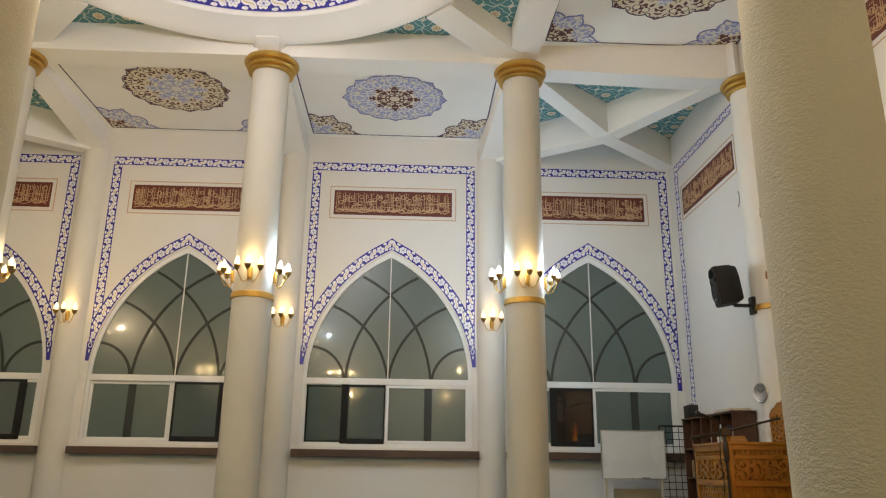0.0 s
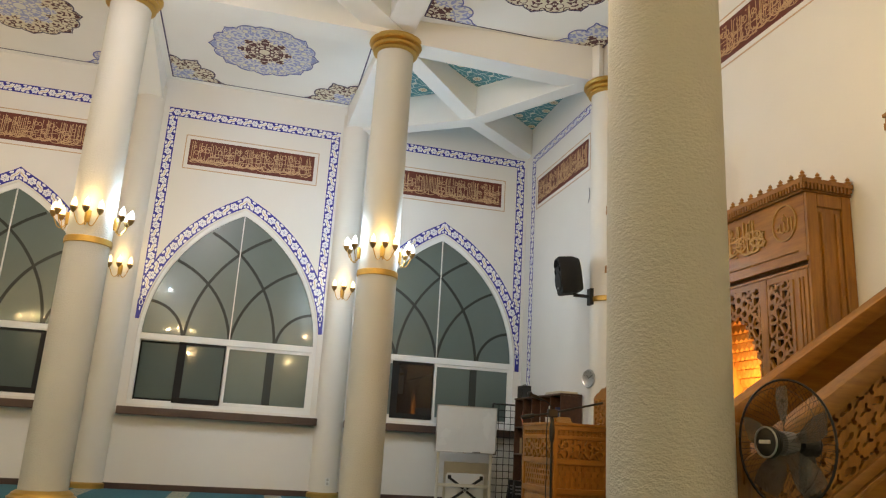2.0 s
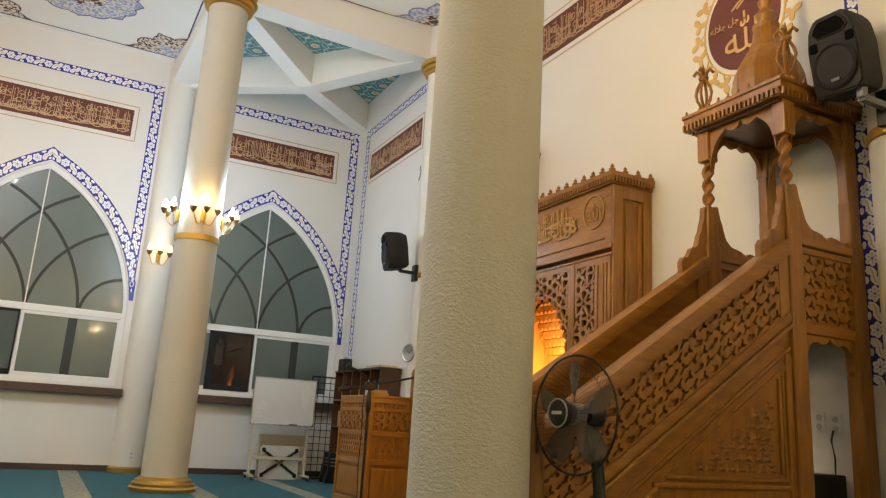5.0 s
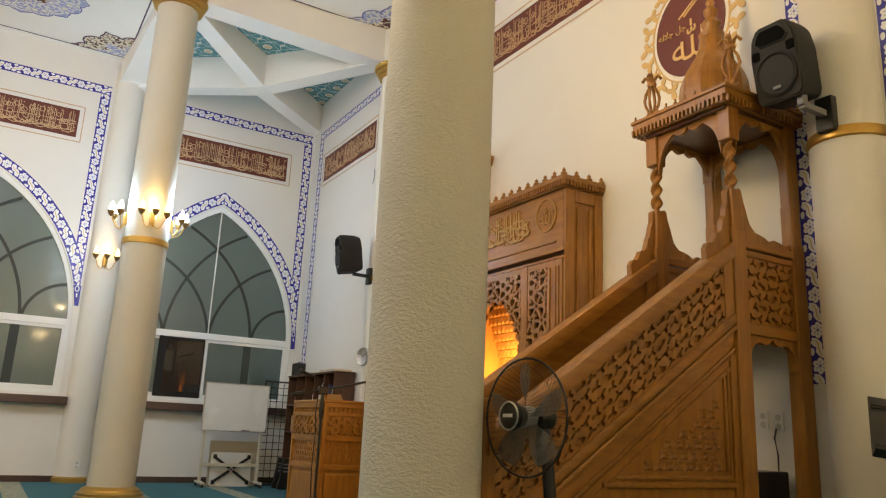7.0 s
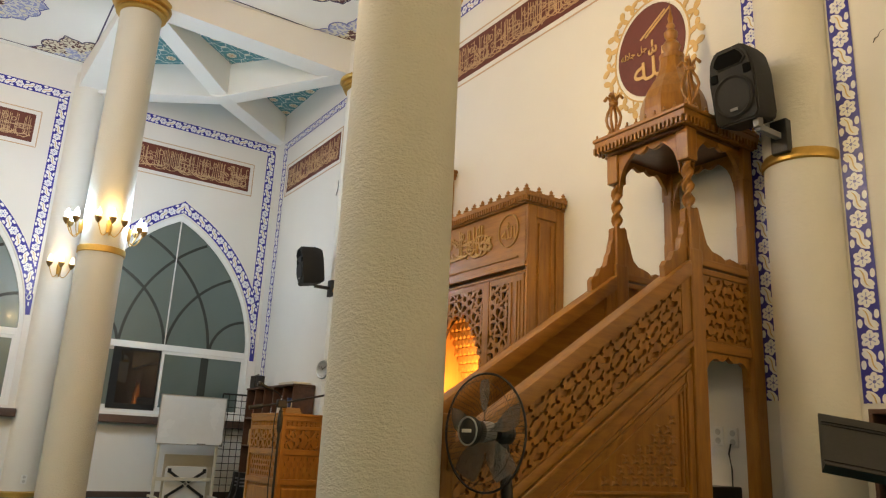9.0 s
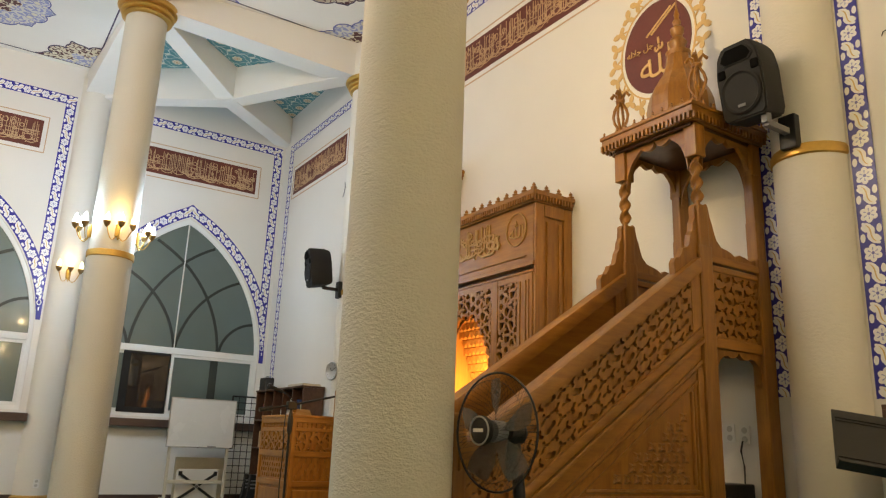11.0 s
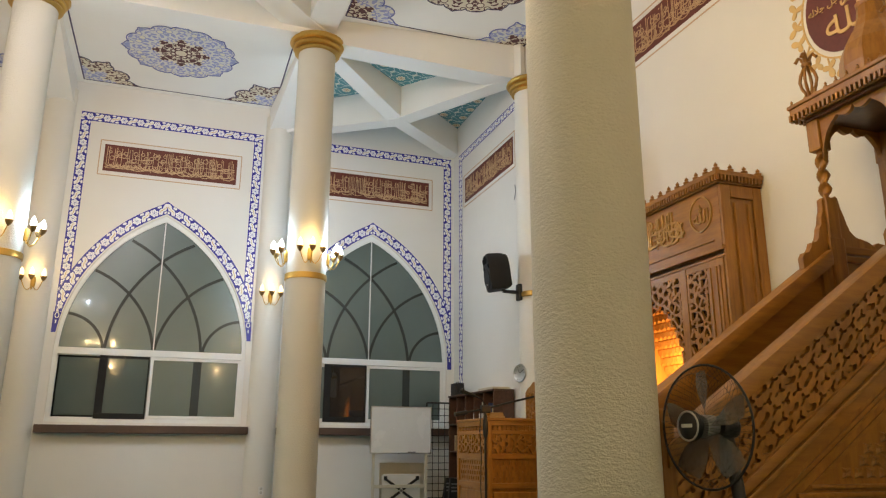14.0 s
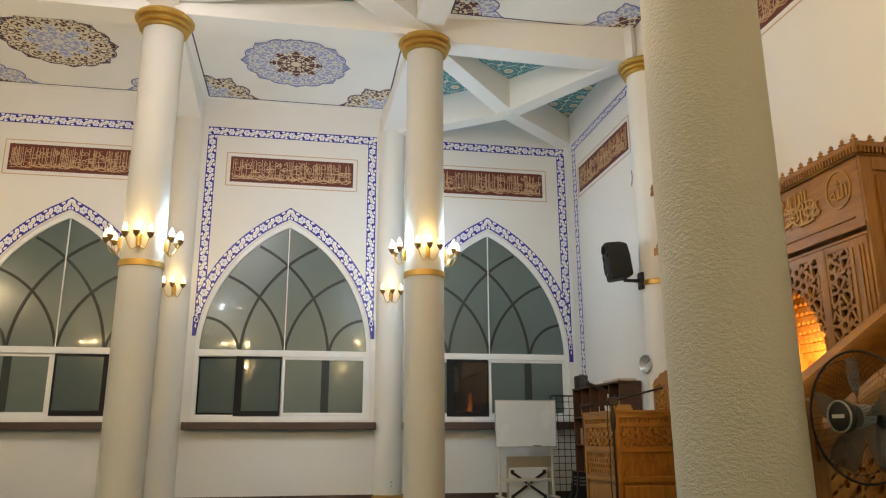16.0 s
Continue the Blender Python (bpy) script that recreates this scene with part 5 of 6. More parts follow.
for k in range(48):
    a, b = 2 * math.pi * k / 48, 2 * math.pi * (k + 1) / 48
    bar2(bm, (dy + 0.385 * math.cos(a), dz + 0.445 * math.sin(a)), (dy + 0.385 * math.cos(b), dz + 0.445 * math.sin(b)), 0.014, east, 0, 0.006)
for k in range(22):
    a = 2 * math.pi * k / 22
    ca, cb = dy + 0.455 * math.cos(a), dz + 0.52 * math.sin(a)
    lean = a + (0.7 if k % 2 else -0.7)
    outline = []
    for q in range(24):
        t = 2 * math.pi * q / 24
        r = 0.018 + 0.062 * abs(math.cos(1.5 * t)) ** 1.9 * (1.15 if q < 5 or q > 19 else 0.85)
        outline.append((ca + r * math.cos(t + lean), cb + r * math.sin(t + lean)))
    prism(bm, outline, "x", EX - 0.007 - 0.0004 * (k % 3), EX)
    bar2(bm, (dy + 0.39 * math.cos(a + 0.1), dz + 0.45 * math.sin(a + 0.1)), (ca, cb), 0.012, east, 0, 0.006)
part("leaf_ring", bm, GOLDLINE, disc, "ring of gold leaves")


# ---- loudspeakers ----
CABINET = plain("textured_black_cabinet", (0.009, 0.009, 0.010), 0.68, 0, 0.3, 220, 0.001)
# darkness of the horn and port hollows, painted on raised blocks
HOLLOW_SHADE = plain("hollow_shade_black", (0.004, 0.004, 0.004), 0.9)
HOLLOW_SHADE.node_tree.nodes["Principled BSDF"].inputs["Specular IOR Level"].default_value = 0.1
def loudspeaker(at, turn, tilt, label):
    """Moulded black cabinet, horn above a round cone, on a wall arm."""
    s = new("loudspeaker")
    s.matrix_basis = pose(*at, tilt, 0, turn) @ Matrix.Diagonal((0.83, 0.88, 0.86, 1))
    tagged(s, label, "loudspeaker", "wall loudspeakers")
    w, h, d = 0.19, 0.29, 0.17
    bm = bmesh.new()
    front = [(-0.15, -0.29), (0.15, -0.29), (0.185, -0.25), (0.19, 0.08), (0.165, 0.22), (0.11, 0.29), (-0.11, 0.29), (-0.165, 0.22), (-0.19, 0.08), (-0.185, -0.25)]
    loops = [[bm.verts.new((x * k, y, z * m)) for x, z in front] for y, k, m in ((-d, 0.97, 0.98), (-d + 0.02, 1.0, 1.0), (0.06, 0.98, 0.97), (0.17, 0.62, 0.86))]
    for a, b in zip(loops, loops[1:]):
        for i in range(len(front)):
            bm.faces.new((a[i], a[(i + 1) % len(front)], b[(i + 1) % len(front)], b[i]))
    bm.faces.new(loops[0])
    bm.faces.new(loops[-1][::-1])
    bmesh.ops.bevel(bm, geom=bm.edges[:], offset=0.012, segments=2, affect="EDGES")
    part("cabinet", bm, CABINET, s, smooth=True)
    bm = bmesh.new()
    lathe(bm, [(0.155, 0.0), (0.165, 0.012), (0.150, 0.020), (0.135, 0.008), (0.0, 0.012)], 36)
    bm.transform(Matrix.Translation((0, -d, -0.09)) @ Matrix.Rotation(radians(90), 4, "X"))
    part("cone_grille", bm, CABINET, s, "round black mesh grille", True)
    bm = bmesh.new()
    outl = [(-0.10, 0.13), (0.10, 0.13), (0.14, 0.17), (0.12, 0.22), (0.08, 0.262), (-0.08, 0.262), (-0.12, 0.22), (-0.14, 0.17)]
    prism(bm, outl, "y", -d - 0.012, -d + 0.01, 0.008)
    part("horn_rim", bm, CABINET, s)
    bm = bmesh.new()
    prism(bm, [(x * 0.88, 0.185 + (z - 0.185) * 0.82) for x, z in outl], "y", -d - 0.016, -d - 0.002)
    part("horn_mouth", bm, HOLLOW_SHADE, s)
    for sx in (-1, 1):
        part("port", boxes((sx * 0.105, sx * 0.168, -d - 0.008, -d + 0.01, 0.05, 0.118), bevel=0.014), HOLLOW_SHADE, s)
    part("badge", boxes((-0.03, 0.03, -d - 0.024, -d - 0.018, -0.20, -0.18)), GREY, s, "small grey badge")
    return s


loudspeaker((3.955, 9.02, 3.19), -98, 8, "black moulded loudspeaker on an arm by the corner pilaster")
loudspeaker((4.03, 2.575, 3.245), -88, 9, "black moulded loudspeaker on an arm beside the pulpit canopy")
for y, x, z in ((2.475, 4.20, 2.93), (9.0, 4.24, 2.93)):
    b = thing("speaker_bracket", "black steel wall arm holding a loudspeaker", "bracket", (x, y, z), "speaker brackets")
    part("wall_plate", boxes((-0.01, 0.05, -0.055, 0.055, -0.11, 0.11), bevel=0.006), BLACK, b)
    part("arm", boxes((-0.22, 0.0, -0.02, 0.02, -0.02, 0.02), (-0.24, -0.19, -0.02, 0.02, 0.0, 0.10), bevel=0.004), GREY if y < 5 else BLACK, b)


# ---- pedestal fan ----
def pedestal_fan(at, turn):
    f = thing("pedestal_fan", "black pedestal fan with grey blades before the pulpit", "fan", at, turn=turn)
    R, hz = 0.242, 0.98
    def ring(bm, y, r, t=0.004):
        tube(bm, [(r * math.cos(2 * math.pi * k / 40), y, hz + r * math.sin(2 * math.pi * k / 40)) for k in range(41)], t, 5)
    bm = bmesh.new()
    ring(bm, -0.02, R, 0.0052)
    ring(bm, -0.094, R * 0.24, 0.003)
    ring(bm, -0.055, R * 0.86, 0.0012)
    part("guard_rim", bm, BLACK, f, smooth=True)
    bm = bmesh.new()
    for k in range(60):
        a = 2 * math.pi * k / 60
        c, n = math.cos(a), math.sin(a)
        tube(bm, [(r * c, y, hz + r * n) for r, y in ((0.05, -0.095), (0.13, -0.092), (0.20, -0.065), (R, -0.02))], 0.0007, 4)
        tube(bm, [(r * c, y, hz + r * n) for r, y in ((0.05, 0.055), (0.18, 0.045), (R, -0.02))], 0.0008, 4)
    tagged(part("guard_wire", bm, BLACK, f, "fine black guard wires"), kind="stuff")
    for k in range(5):
        bm = bmesh.new()
        a0 = 2 * math.pi * k / 5 + 0.35
        pts = []
        for i in range(9):
            t = i / 8
            r = 0.045 + 0.175 * t
            wid = 0.32 + 0.10 * math.sin(t * math.pi) - 0.10 * t
            pts.append((r, a0 - wid * 0.9, a0 + wid))
        prev = None
        for r, l, h in pts:
            cur = [bm.verts.new((r * math.cos(a), y, hz + r * math.sin(a))) for a, y in ((l, -0.035), ((l + h) / 2, -0.018), (h, 0.005))]
            if prev:
                for q in range(2):
                    bm.faces.new((prev[q], prev[q + 1], cur[q + 1], cur[q]))
            prev = cur
        bmesh.ops.solidify(bm, geom=bm.faces[:], thickness=0.003)
        part("blade", bm, BLADE, f, "translucent grey blade", True)
    bm = lathe(bmesh.new(), [(0.0, 0.0), (0.045, 0.003), (0.058, 0.012), (0.058, 0.03)], 28)
    bm.transform(Matrix.Translation((0, -0.115, hz)) @ Matrix.Rotation(radians(-90), 4, "X"))
    cap = part("hub_cap", bm, BLACK, f, "round black badge with a pale rim", True)
    bm = bmesh.new()
    tube(bm, [(0.056 * math.cos(2 * math.pi * k / 28), -0.112, hz + 0.056 * math.sin(2 * math.pi * k / 28)) for k in range(29)], 0.004, 5)
    part("hub_rim", bm, STEEL, cap, "pale metal rim", True)
    part("badge_mark", boxes((-0.028, 0.028, -0.119, -0.1155, hz - 0.006, hz + 0.008)), WHITEP, cap, "plain white bar")
    bm = lathe(bmesh.new(), [(0.0, -0.06), (0.04, -0.055), (0.052, -0.02), (0.048, 0.02), (0.03, 0.04), (0.0, 0.045)], 24)
    bm.transform(Matrix.Translation((0, 0.10, hz)) @ Matrix.Rotation(radians(-90), 4, "X"))
    part("motor", bm, BLACK, f, smooth=True)
    part("hub", lathe(bmesh.new(), [(0.045, 0), (0.045, 0.06)], 20), GREY, f).matrix_basis = pose(0, -0.045, hz, -90)
    part("neck", tube(bmesh.new(), [(0, 0.09, hz - 0.03), (0.02, 0.10, hz - 0.22), (0.05, 0.10, hz - 0.52)], 0.026, 12), BLACK, f, smooth=True)
    part("control_box", boxes((0.012, 0.088, 0.055, 0.14, hz - 0.70, hz - 0.50), bevel=0.012), BLACK, f)
    part("pole", tube(bmesh.new(), [(0.05, 0.10, 0.03), (0.05, 0.10, hz - 0.50)], 0.016, 12), BLACK, f, smooth=True)
    part("foot", lathe(bmesh.new(), [(0.19, 0.0), (0.19, 0.015), (0.17, 0.03), (0.03, 0.045), (0.02, 0.06)], 36, (0.05, 0.10)), BLACK, f, smooth=True)


BLADE = clear("smoky_blade", (0.36, 0.37, 0.39), 0.25)
BLADE.node_tree.nodes["Principled BSDF"].inputs["Transmission Weight"].default_value = 0.86
pedestal_fan((2.045, 2.56, FZ), -84)


# ---- screened reading stand by the east wall ----
def reading_stand():
    X0, X1, Y0, Y1, Z = 3.19, 4.12, 7.60, 8.49, 1.20
    k = thing("reading_stand", "carved oak boxed reading stand with lattice panels", "lectern", (3.65, 8.05, FZ))
    inv = Matrix.Translation((-3.65, -8.05, -FZ))

    def put(name, bm, mat, label=""):
        bm.transform(inv)
        return part(name, bm, mat, k, label)

    faces = ((lambda a, b, d: (X0 - d, a, b), Y0, Y1, "x"), (lambda a, b, d: (a, Y0 - d, b), X0, X1, "y"))
    for place, a0, a1, ax in faces:
        def slab(p0, p1, z0, z1, d0, d1, bev=0.0):
            c0, c1 = place(p0, z0, d0), place(p1, z1, d1)
            return boxes((min(c0[0], c1[0]), max(c0[0], c1[0]), min(c0[1], c1[1]), max(c0[1], c1[1]), z0, z1), bevel=bev)
        m = OAKY if ax == "x" else OAKX
        put("back_board", slab(a0, a1, FZ, Z - 0.04, -0.03, -0.012), OAK)
        split = [a0, a1]
        for q in split:
            put("stile", slab(max(a0, q - 0.045), min(a1, q + 0.045), FZ, Z, -0.02, 0.012, 0.006), OAK)
        for z0, z1 in ((FZ, FZ + 0.10), (0.50, 0.56), (0.80, 0.86), (1.06, 1.10), (Z - 0.05, Z)):
            put("rail", slab(a0, a1, z0, z1, -0.02, 0.010, 0.006), m)
        for p0, p1 in zip(split, split[1:]):
            lb = bmesh.new()
            lattice(lb, lambda a, b: p0 + 0.045 < a < p1 - 0.045 and 0.86 < b < 1.06, (p0, p1, 0.84, 1.08), 0.155, lambda a, b, d: place(a, b, d - 0.012), 0.022, 0.020)
            tagged(put("carved_lattice", lb, OAK, "small oak star lattice"), kind="stuff")
            put("lower_panel", slab(p0 + 0.06, p1 - 0.06, FZ + 0.13, 0.47, -0.014, 0.002, 0.012), OAK)
            dm = bmesh.new()
            for r in range(4):
                for c in range(11):
                    ca, cb = p0 + 0.085 + (c + 0.5 * (r % 2)) * ((p1 - p0) - 0.17) / 10.5, 0.60 + r * 0.055
                    bar2(dm, (ca, cb - 0.018), (ca, cb + 0.018), 0.024, lambda a, b, d: place(a, b, d - 0.012), 0, 0.01)
            tagged(put("peg_relief", dm, OAK, "rows of small raised pegs"), kind="stuff")
            for c in range(16):
                ca = p0 + 0.07 + c * ((p1 - p0) - 0.14) / 15
                c0 = place(ca, 1.10, -0.004)
                put("spindle", lathe(bmesh.new(), [(0.010, 1.10), (0.012, 1.115), (0.006, 1.125), (0.012, 1.14), (0.010, 1.15)], 8, (c0[0], c0[1])), OAK)
    put("top_board", boxes((X0 - 0.02, X1, Y0 - 0.02, Y1, Z, Z + 0.03), bevel=0.008), OAKX)
    put("far_board", boxes((X0, X1, Y1 - 0.03, Y1, FZ, Z)), OAKX)
    for x, y in ((X0 + 0.02, Y0 + 0.02), (X0 + 0.55, Y0 + 0.02), (X1 - 0.1, Y0 + 0.02)):
        put("finial", lathe(bmesh.new(), [(0.02, Z + 0.03), (0.024, Z + 0.04), (0.01, Z + 0.05), (0.022, Z + 0.07), (0.018, Z + 0.085), (0.0, Z + 0.105)], 12, (x, y)), OAK)
    # tall back with a curled crest
    pts = [(7.75, Z)]
    for i in range(21):
        t = i / 20
        pts.append((7.75 + 0.70 * t, 1.56 + 0.12 * math.sin(t * math.pi) + 0.018 * abs(math.sin(t * math.pi * 5))))
    pts.append((8.45, Z))
    put("back_crest", prism(bmesh.new(), pts, "x", 4.05, 4.09), OAK)
    lb = bmesh.new()
    lattice(lb, lambda a, b: 7.80 < a < 8.40 and Z + 0.05 < b < 1.55, (7.78, 8.42, Z, 1.6), 0.13, lambda a, b, d: (4.05 - d, a, b), 0.016, 0.02)
    tagged(put("carved_lattice", lb, OAK, "carved star relief"), kind="stuff")


reading_stand()
books = thing("book_stack", "small stack of tan books on the reading stand", "books", (3.30, 7.66, 1.23))
for i, (w, d, t) in enumerate(((0.20, 0.14, 0.022), (0.18, 0.13, 0.02), (0.17, 0.12, 0.016))):
    z = sum((0.022, 0.02, 0.016)[:i])
    part("book", boxes((-w / 2, w / 2, -d / 2 + 0.02, d / 2 + 0.02, z, z + t), bevel=0.003), plain("tan_cover", (0.35, 0.22, 0.09), 0.5), books)


# ---- things by the corner ----
def whiteboard():
    w = thing("whiteboard", "white magnetic board on a cream steel stand", "whiteboard", (3.315, 11.30, FZ), turn=-2)
    part("board", boxes((-0.465, 0.465, -0.012, 0.012, 0.79, 1.465), bevel=0.004), plain("white_enamel", (0.72, 0.73, 0.73), 0.25, 0, 0.04, 10), w)
    fr = bmesh.new()
    for s in ((-0.475, 0.475, 0.778, 0.795), (-0.475, 0.475, 1.46, 1.475), (-0.475, -0.46, 0.795, 1.46), (0.46, 0.475, 0.795, 1.46)):
        box(fr, s[0], s[1], -0.018, 0.018, s[2], s[3], 0.004)
    part("frame", fr, STEEL, w, "thin grey metal frame")
    part("pen_tray", boxes((-0.2, 0.25, -0.05, -0.012, 0.78, 0.792), bevel=0.003), STEEL, w)
    part("marker", boxes((0.10, 0.22, -0.045, -0.025, 0.792, 0.808), bevel=0.004), GREY, w)
    cream = plain("cream_steel", (0.62, 0.58, 0.47), 0.4)
    for s in (-1, 1):
        part("leg", boxes((s * 0.41 - 0.02, s * 0.41 + 0.02, 0.02, 0.06, 0.07, 0.9), bevel=0.006), cream, w)
        part("foot", boxes((s * 0.41 - 0.025, s * 0.41 + 0.025, -0.22, 0.26, 0.05, 0.08), bevel=0.006), cream, w)
        for y in (-0.2, 0.24):
            part("castor", boxes((s * 0.41 - 0.015, s * 0.41 + 0.015, y - 0.025, y + 0.025, 0.0, 0.05), bevel=0.01), BLACK, w)
    part("crossbar", boxes((-0.41, 0.41, 0.03, 0.05, 0.28, 0.33), bevel=0.005), cream, w)


whiteboard()


def folded_table(at, turn, top, label, legs=True):
    t = thing("folding_table", label, "folding table", at, "folded tables", turn=turn)
    bm = bmesh.new()
    w, h = 0.30, 0.48
    prism(bm, [(-w + 0.03, 0), (w - 0.03, 0), (w, 0.03), (w, h - 0.03), (w - 0.03, h), (-w + 0.03, h), (-w, h - 0.03), (-w, 0.03)], "y", 0, 0.022, 0.004)
    part("top", bm, top, t)
    if legs:
        for sx in (-1, 1):
            for sz in (-1, 1):
                bm = bmesh.new()
                bar2(bm, (sx * 0.025, 0.24 + sz * 0.02), (sx * 0.25, 0.24 + sz * 0.17), 0.035, lambda a, b, d: (a, -d, b), 0, 0.022)
                part("leg", bm, BLACK, t, "folded black leg")
        for sx, sz in ((-0.25, 0.06), (0.25, 0.06), (-0.25, 0.42), (0.25, 0.42)):
            part("foot_cap", boxes((sx - 0.025, sx + 0.025, -0.03, -0.002, sz - 0.03, sz + 0.03), bevel=0.008), BLACK, t)
        part("hub", lathe(bmesh.new(), [(0.02, 0), (0.02, 0.02)], 14), GREY, t).matrix_basis = pose(0, -0.002, 0.24, 90)


folded_table((3.36, 11.40, FZ), 0, WHITEP, "folded white table with crossed black legs leaning below the board")
folded_table((3.48, 11.47, FZ), 0, plain("cream_board", (0.56, 0.52, 0.42), 0.5), "folded cream table top standing behind another", False)
t = thing("table_panel", "pale wooden panel standing against the wall", "panel", (3.42, 11.55, FZ))
part("panel", boxes((-0.36, 0.36, -0.012, 0.012, 0.0, 0.64), bevel=0.004), plain("pale_laminate", (0.50, 0.46, 0.36), 0.5), t)


def grid_panel():
    g = thing("grid_panel", "black wire grid panel leaning by the corner", "grid panel", (4.08, 11.62, FZ))
    bm = bmesh.new()
    for x in (-0.25, 0.25):
        tube(bm, [(x, 0, 0.0), (x, 0, 1.56)], 0.013, 8)
    for z in (0.01, 1.56):
        tube(bm, [(-0.25, 0, z), (0.25, 0, z)], 0.013, 8)
    part("frame", bm, BLACK, g)
    for k in range(1, 5):
        part("upright_wire", tube(bmesh.new(), [(-0.25 + k * 0.10, 0, 0.01), (-0.25 + k * 0.10, 0, 1.55)], 0.006, 6), BLACK, g)
    for k in range(1, 15):
        part("level_wire", tube(bmesh.new(), [(-0.25, 0.006, 0.01 + k * 0.104), (0.25, 0.006, 0.01 + k * 0.104)], 0.006, 6), BLACK, g)


grid_panel()


def bookcase():
    X0, X1, Y0, Y1 = 4.12, 4.43, 9.60, 11.40
    b = thing("bookcase", "dark walnut bookcase with open compartments", "bookcase", (4.28, 10.4, FZ))
    inv = Matrix.Translation((-4.28, -10.4, -FZ))

    def put(name, spec, mat=WALNUT):
        bm = boxes(spec, bevel=0.004)
        bm.transform(inv)
        return part(name, bm, mat, b)
    put("back", (X1 - 0.012, X1, Y0, Y1, FZ, 1.67))
    put("top", (X0 - 0.01, X1, Y0 - 0.01, Y1 + 0.01, 1.67, 1.695))
    for z in (FZ, 0.44, 0.84, 1.24):
        put("shelf", (X0, X1 - 0.012, Y0 + 0.02, Y1 - 0.02, z, z + 0.022))
    for k in range(6):
        y = Y0 + k * (Y1 - Y0 - 0.02) / 5
        put("divider", (X0, X1 - 0.012, y, y + 0.02, FZ, 1.67))


bookcase()
papers = thing("paper_stack", "flat stack of cream papers lying on the bookcase", "papers", (4.27, 9.92, 1.695))
for k in range(3):
    sheet = boxes((-0.13, 0.13, -0.28 + 0.02 * k, 0.28, 0.012 * k, 0.012 * k + 0.011), bevel=0.002)
    part("bundle", sheet, plain("cream_paper", (0.58, 0.50, 0.36), 0.7), papers)
cup = thing("white_cup", "white cups standing in the bookcase", "cup", (4.22, 10.42, 1.262))
for y in (-0.07, 0.05):
    part("cup", lathe(bmesh.new(), [(0.035, 0.0), (0.045, 0.02), (0.05, 0.13), (0.046, 0.13), (0.03, 0.02)], 16, (0, y)), WHITEP, cup, smooth=True)
s = thing("black_box", "small black loudspeaker box on the bookcase", "loudspeaker", (4.20, 11.22, 1.695))
part("cabinet", boxes((-0.07, 0.07, -0.12, 0.12, 0.0, 0.19), bevel=0.012), BLACK, s)
part("grille", boxes((-0.076, -0.068, -0.10, 0.10, 0.02, 0.17), bevel=0.004), SATIN, s)
part("handle", tube(bmesh.new(), [(0, -0.05, 0.185), (0, -0.04, 0.21), (0, 0.04, 0.21), (0, 0.05, 0.185)], 0.006, 6), BLACK, s)
rng = random.Random(12)
covers = [plain("cover_" + n, c, 0.5) for n, c in (("red", (0.22, 0.04, 0.03)), ("green", (0.05, 0.12, 0.08)), ("tan", (0.40, 0.30, 0.16)), ("blue", (0.05, 0.07, 0.16)), ("white", (0.6, 0.58, 0.52)))]
for z in (1.262, 0.862):
    y = 9.66
    while y < 11.30:
        w = rng.uniform(0.025, 0.05)
        if rng.random() < 0.32 and abs(((y - 9.60) % 0.356) - 0.19) < 0.12 and abs(y - 10.42) > 0.2:
            bk = thing("book", "upright closed book in the bookcase", "book", (4.26, y, z), "shelved books")
            part("cover", boxes((-0.10, 0.08, 0.0, w, 0.0, rng.uniform(0.2, 0.29)), bevel=0.003), covers[rng.randrange(5)], bk)
        y += w + 0.01
bag = thing("black_bag", "black folded seat standing on the carpet by the grid", "floor seat", (4.02, 11.05, FZ))
for i, x in enumerate((-0.12, 0.10)):
    bm = bmesh.new()
    prism(bm, [(-0.10, 0.0), (0.10, 0.0), (0.11, 0.05), (0.06, 0.16), (0.07, 0.42), (-0.05, 0.44), (-0.06, 0.16), (-0.11, 0.05)], "y", x - 0.04, x + 0.04, 0.015)
    part("shell", bm, BLACK, bag)
    for k in range(3):
        part("slot", boxes((-0.04, 0.05, x - 0.045, x - 0.041, 0.24 + k * 0.05, 0.26 + k * 0.05)), GREY, bag)


# ---- microphone stand ----
ms = thing("microphone_stand", "black microphone stand with a long boom", "microphone stand", (3.01, 7.22, FZ))
part("pole", tube(bmesh.new(), [(0, 0, 0.02), (0, 0, 1.24)], 0.013, 10), BLACK, ms, smooth=True)
part("clutch", tube(bmesh.new(), [(0, 0, 0.98), (0, 0, 1.02), (0, 0, 1.12), (0, 0, 1.20)], [0.016, 0.027, 0.027, 0.016], 10), BLACK, ms, smooth=True)
part("swivel", boxes((-0.05, 0.05, -0.03, 0.03, 1.22, 1.30), bevel=0.012), BLACK, ms)
part("boom", tube(bmesh.new(), [(-0.30, 0, 1.205), (0.0, 0, 1.265), (0.55, 0, 1.40)], 0.011, 8), BLACK, ms, smooth=True)
part("counterweight", tube(bmesh.new(), [(-0.33, 0, 1.20), (-0.20, 0, 1.226)], 0.022, 10), BLACK, ms, smooth=True)
part("clip_arm", tube(bmesh.new(), [(0.02, 0, 1.29), (-0.04, 0.01, 1.36), (-0.12, 0.02, 1.40)], 0.006, 8), BLACK, ms, smooth=True)
mic = part("microphone", tube(bmesh.new(), [(-0.10, 0.02, 1.39), (-0.22, 0.03, 1.43)], [0.014, 0.019], 12), BLACK, ms, smooth=True)
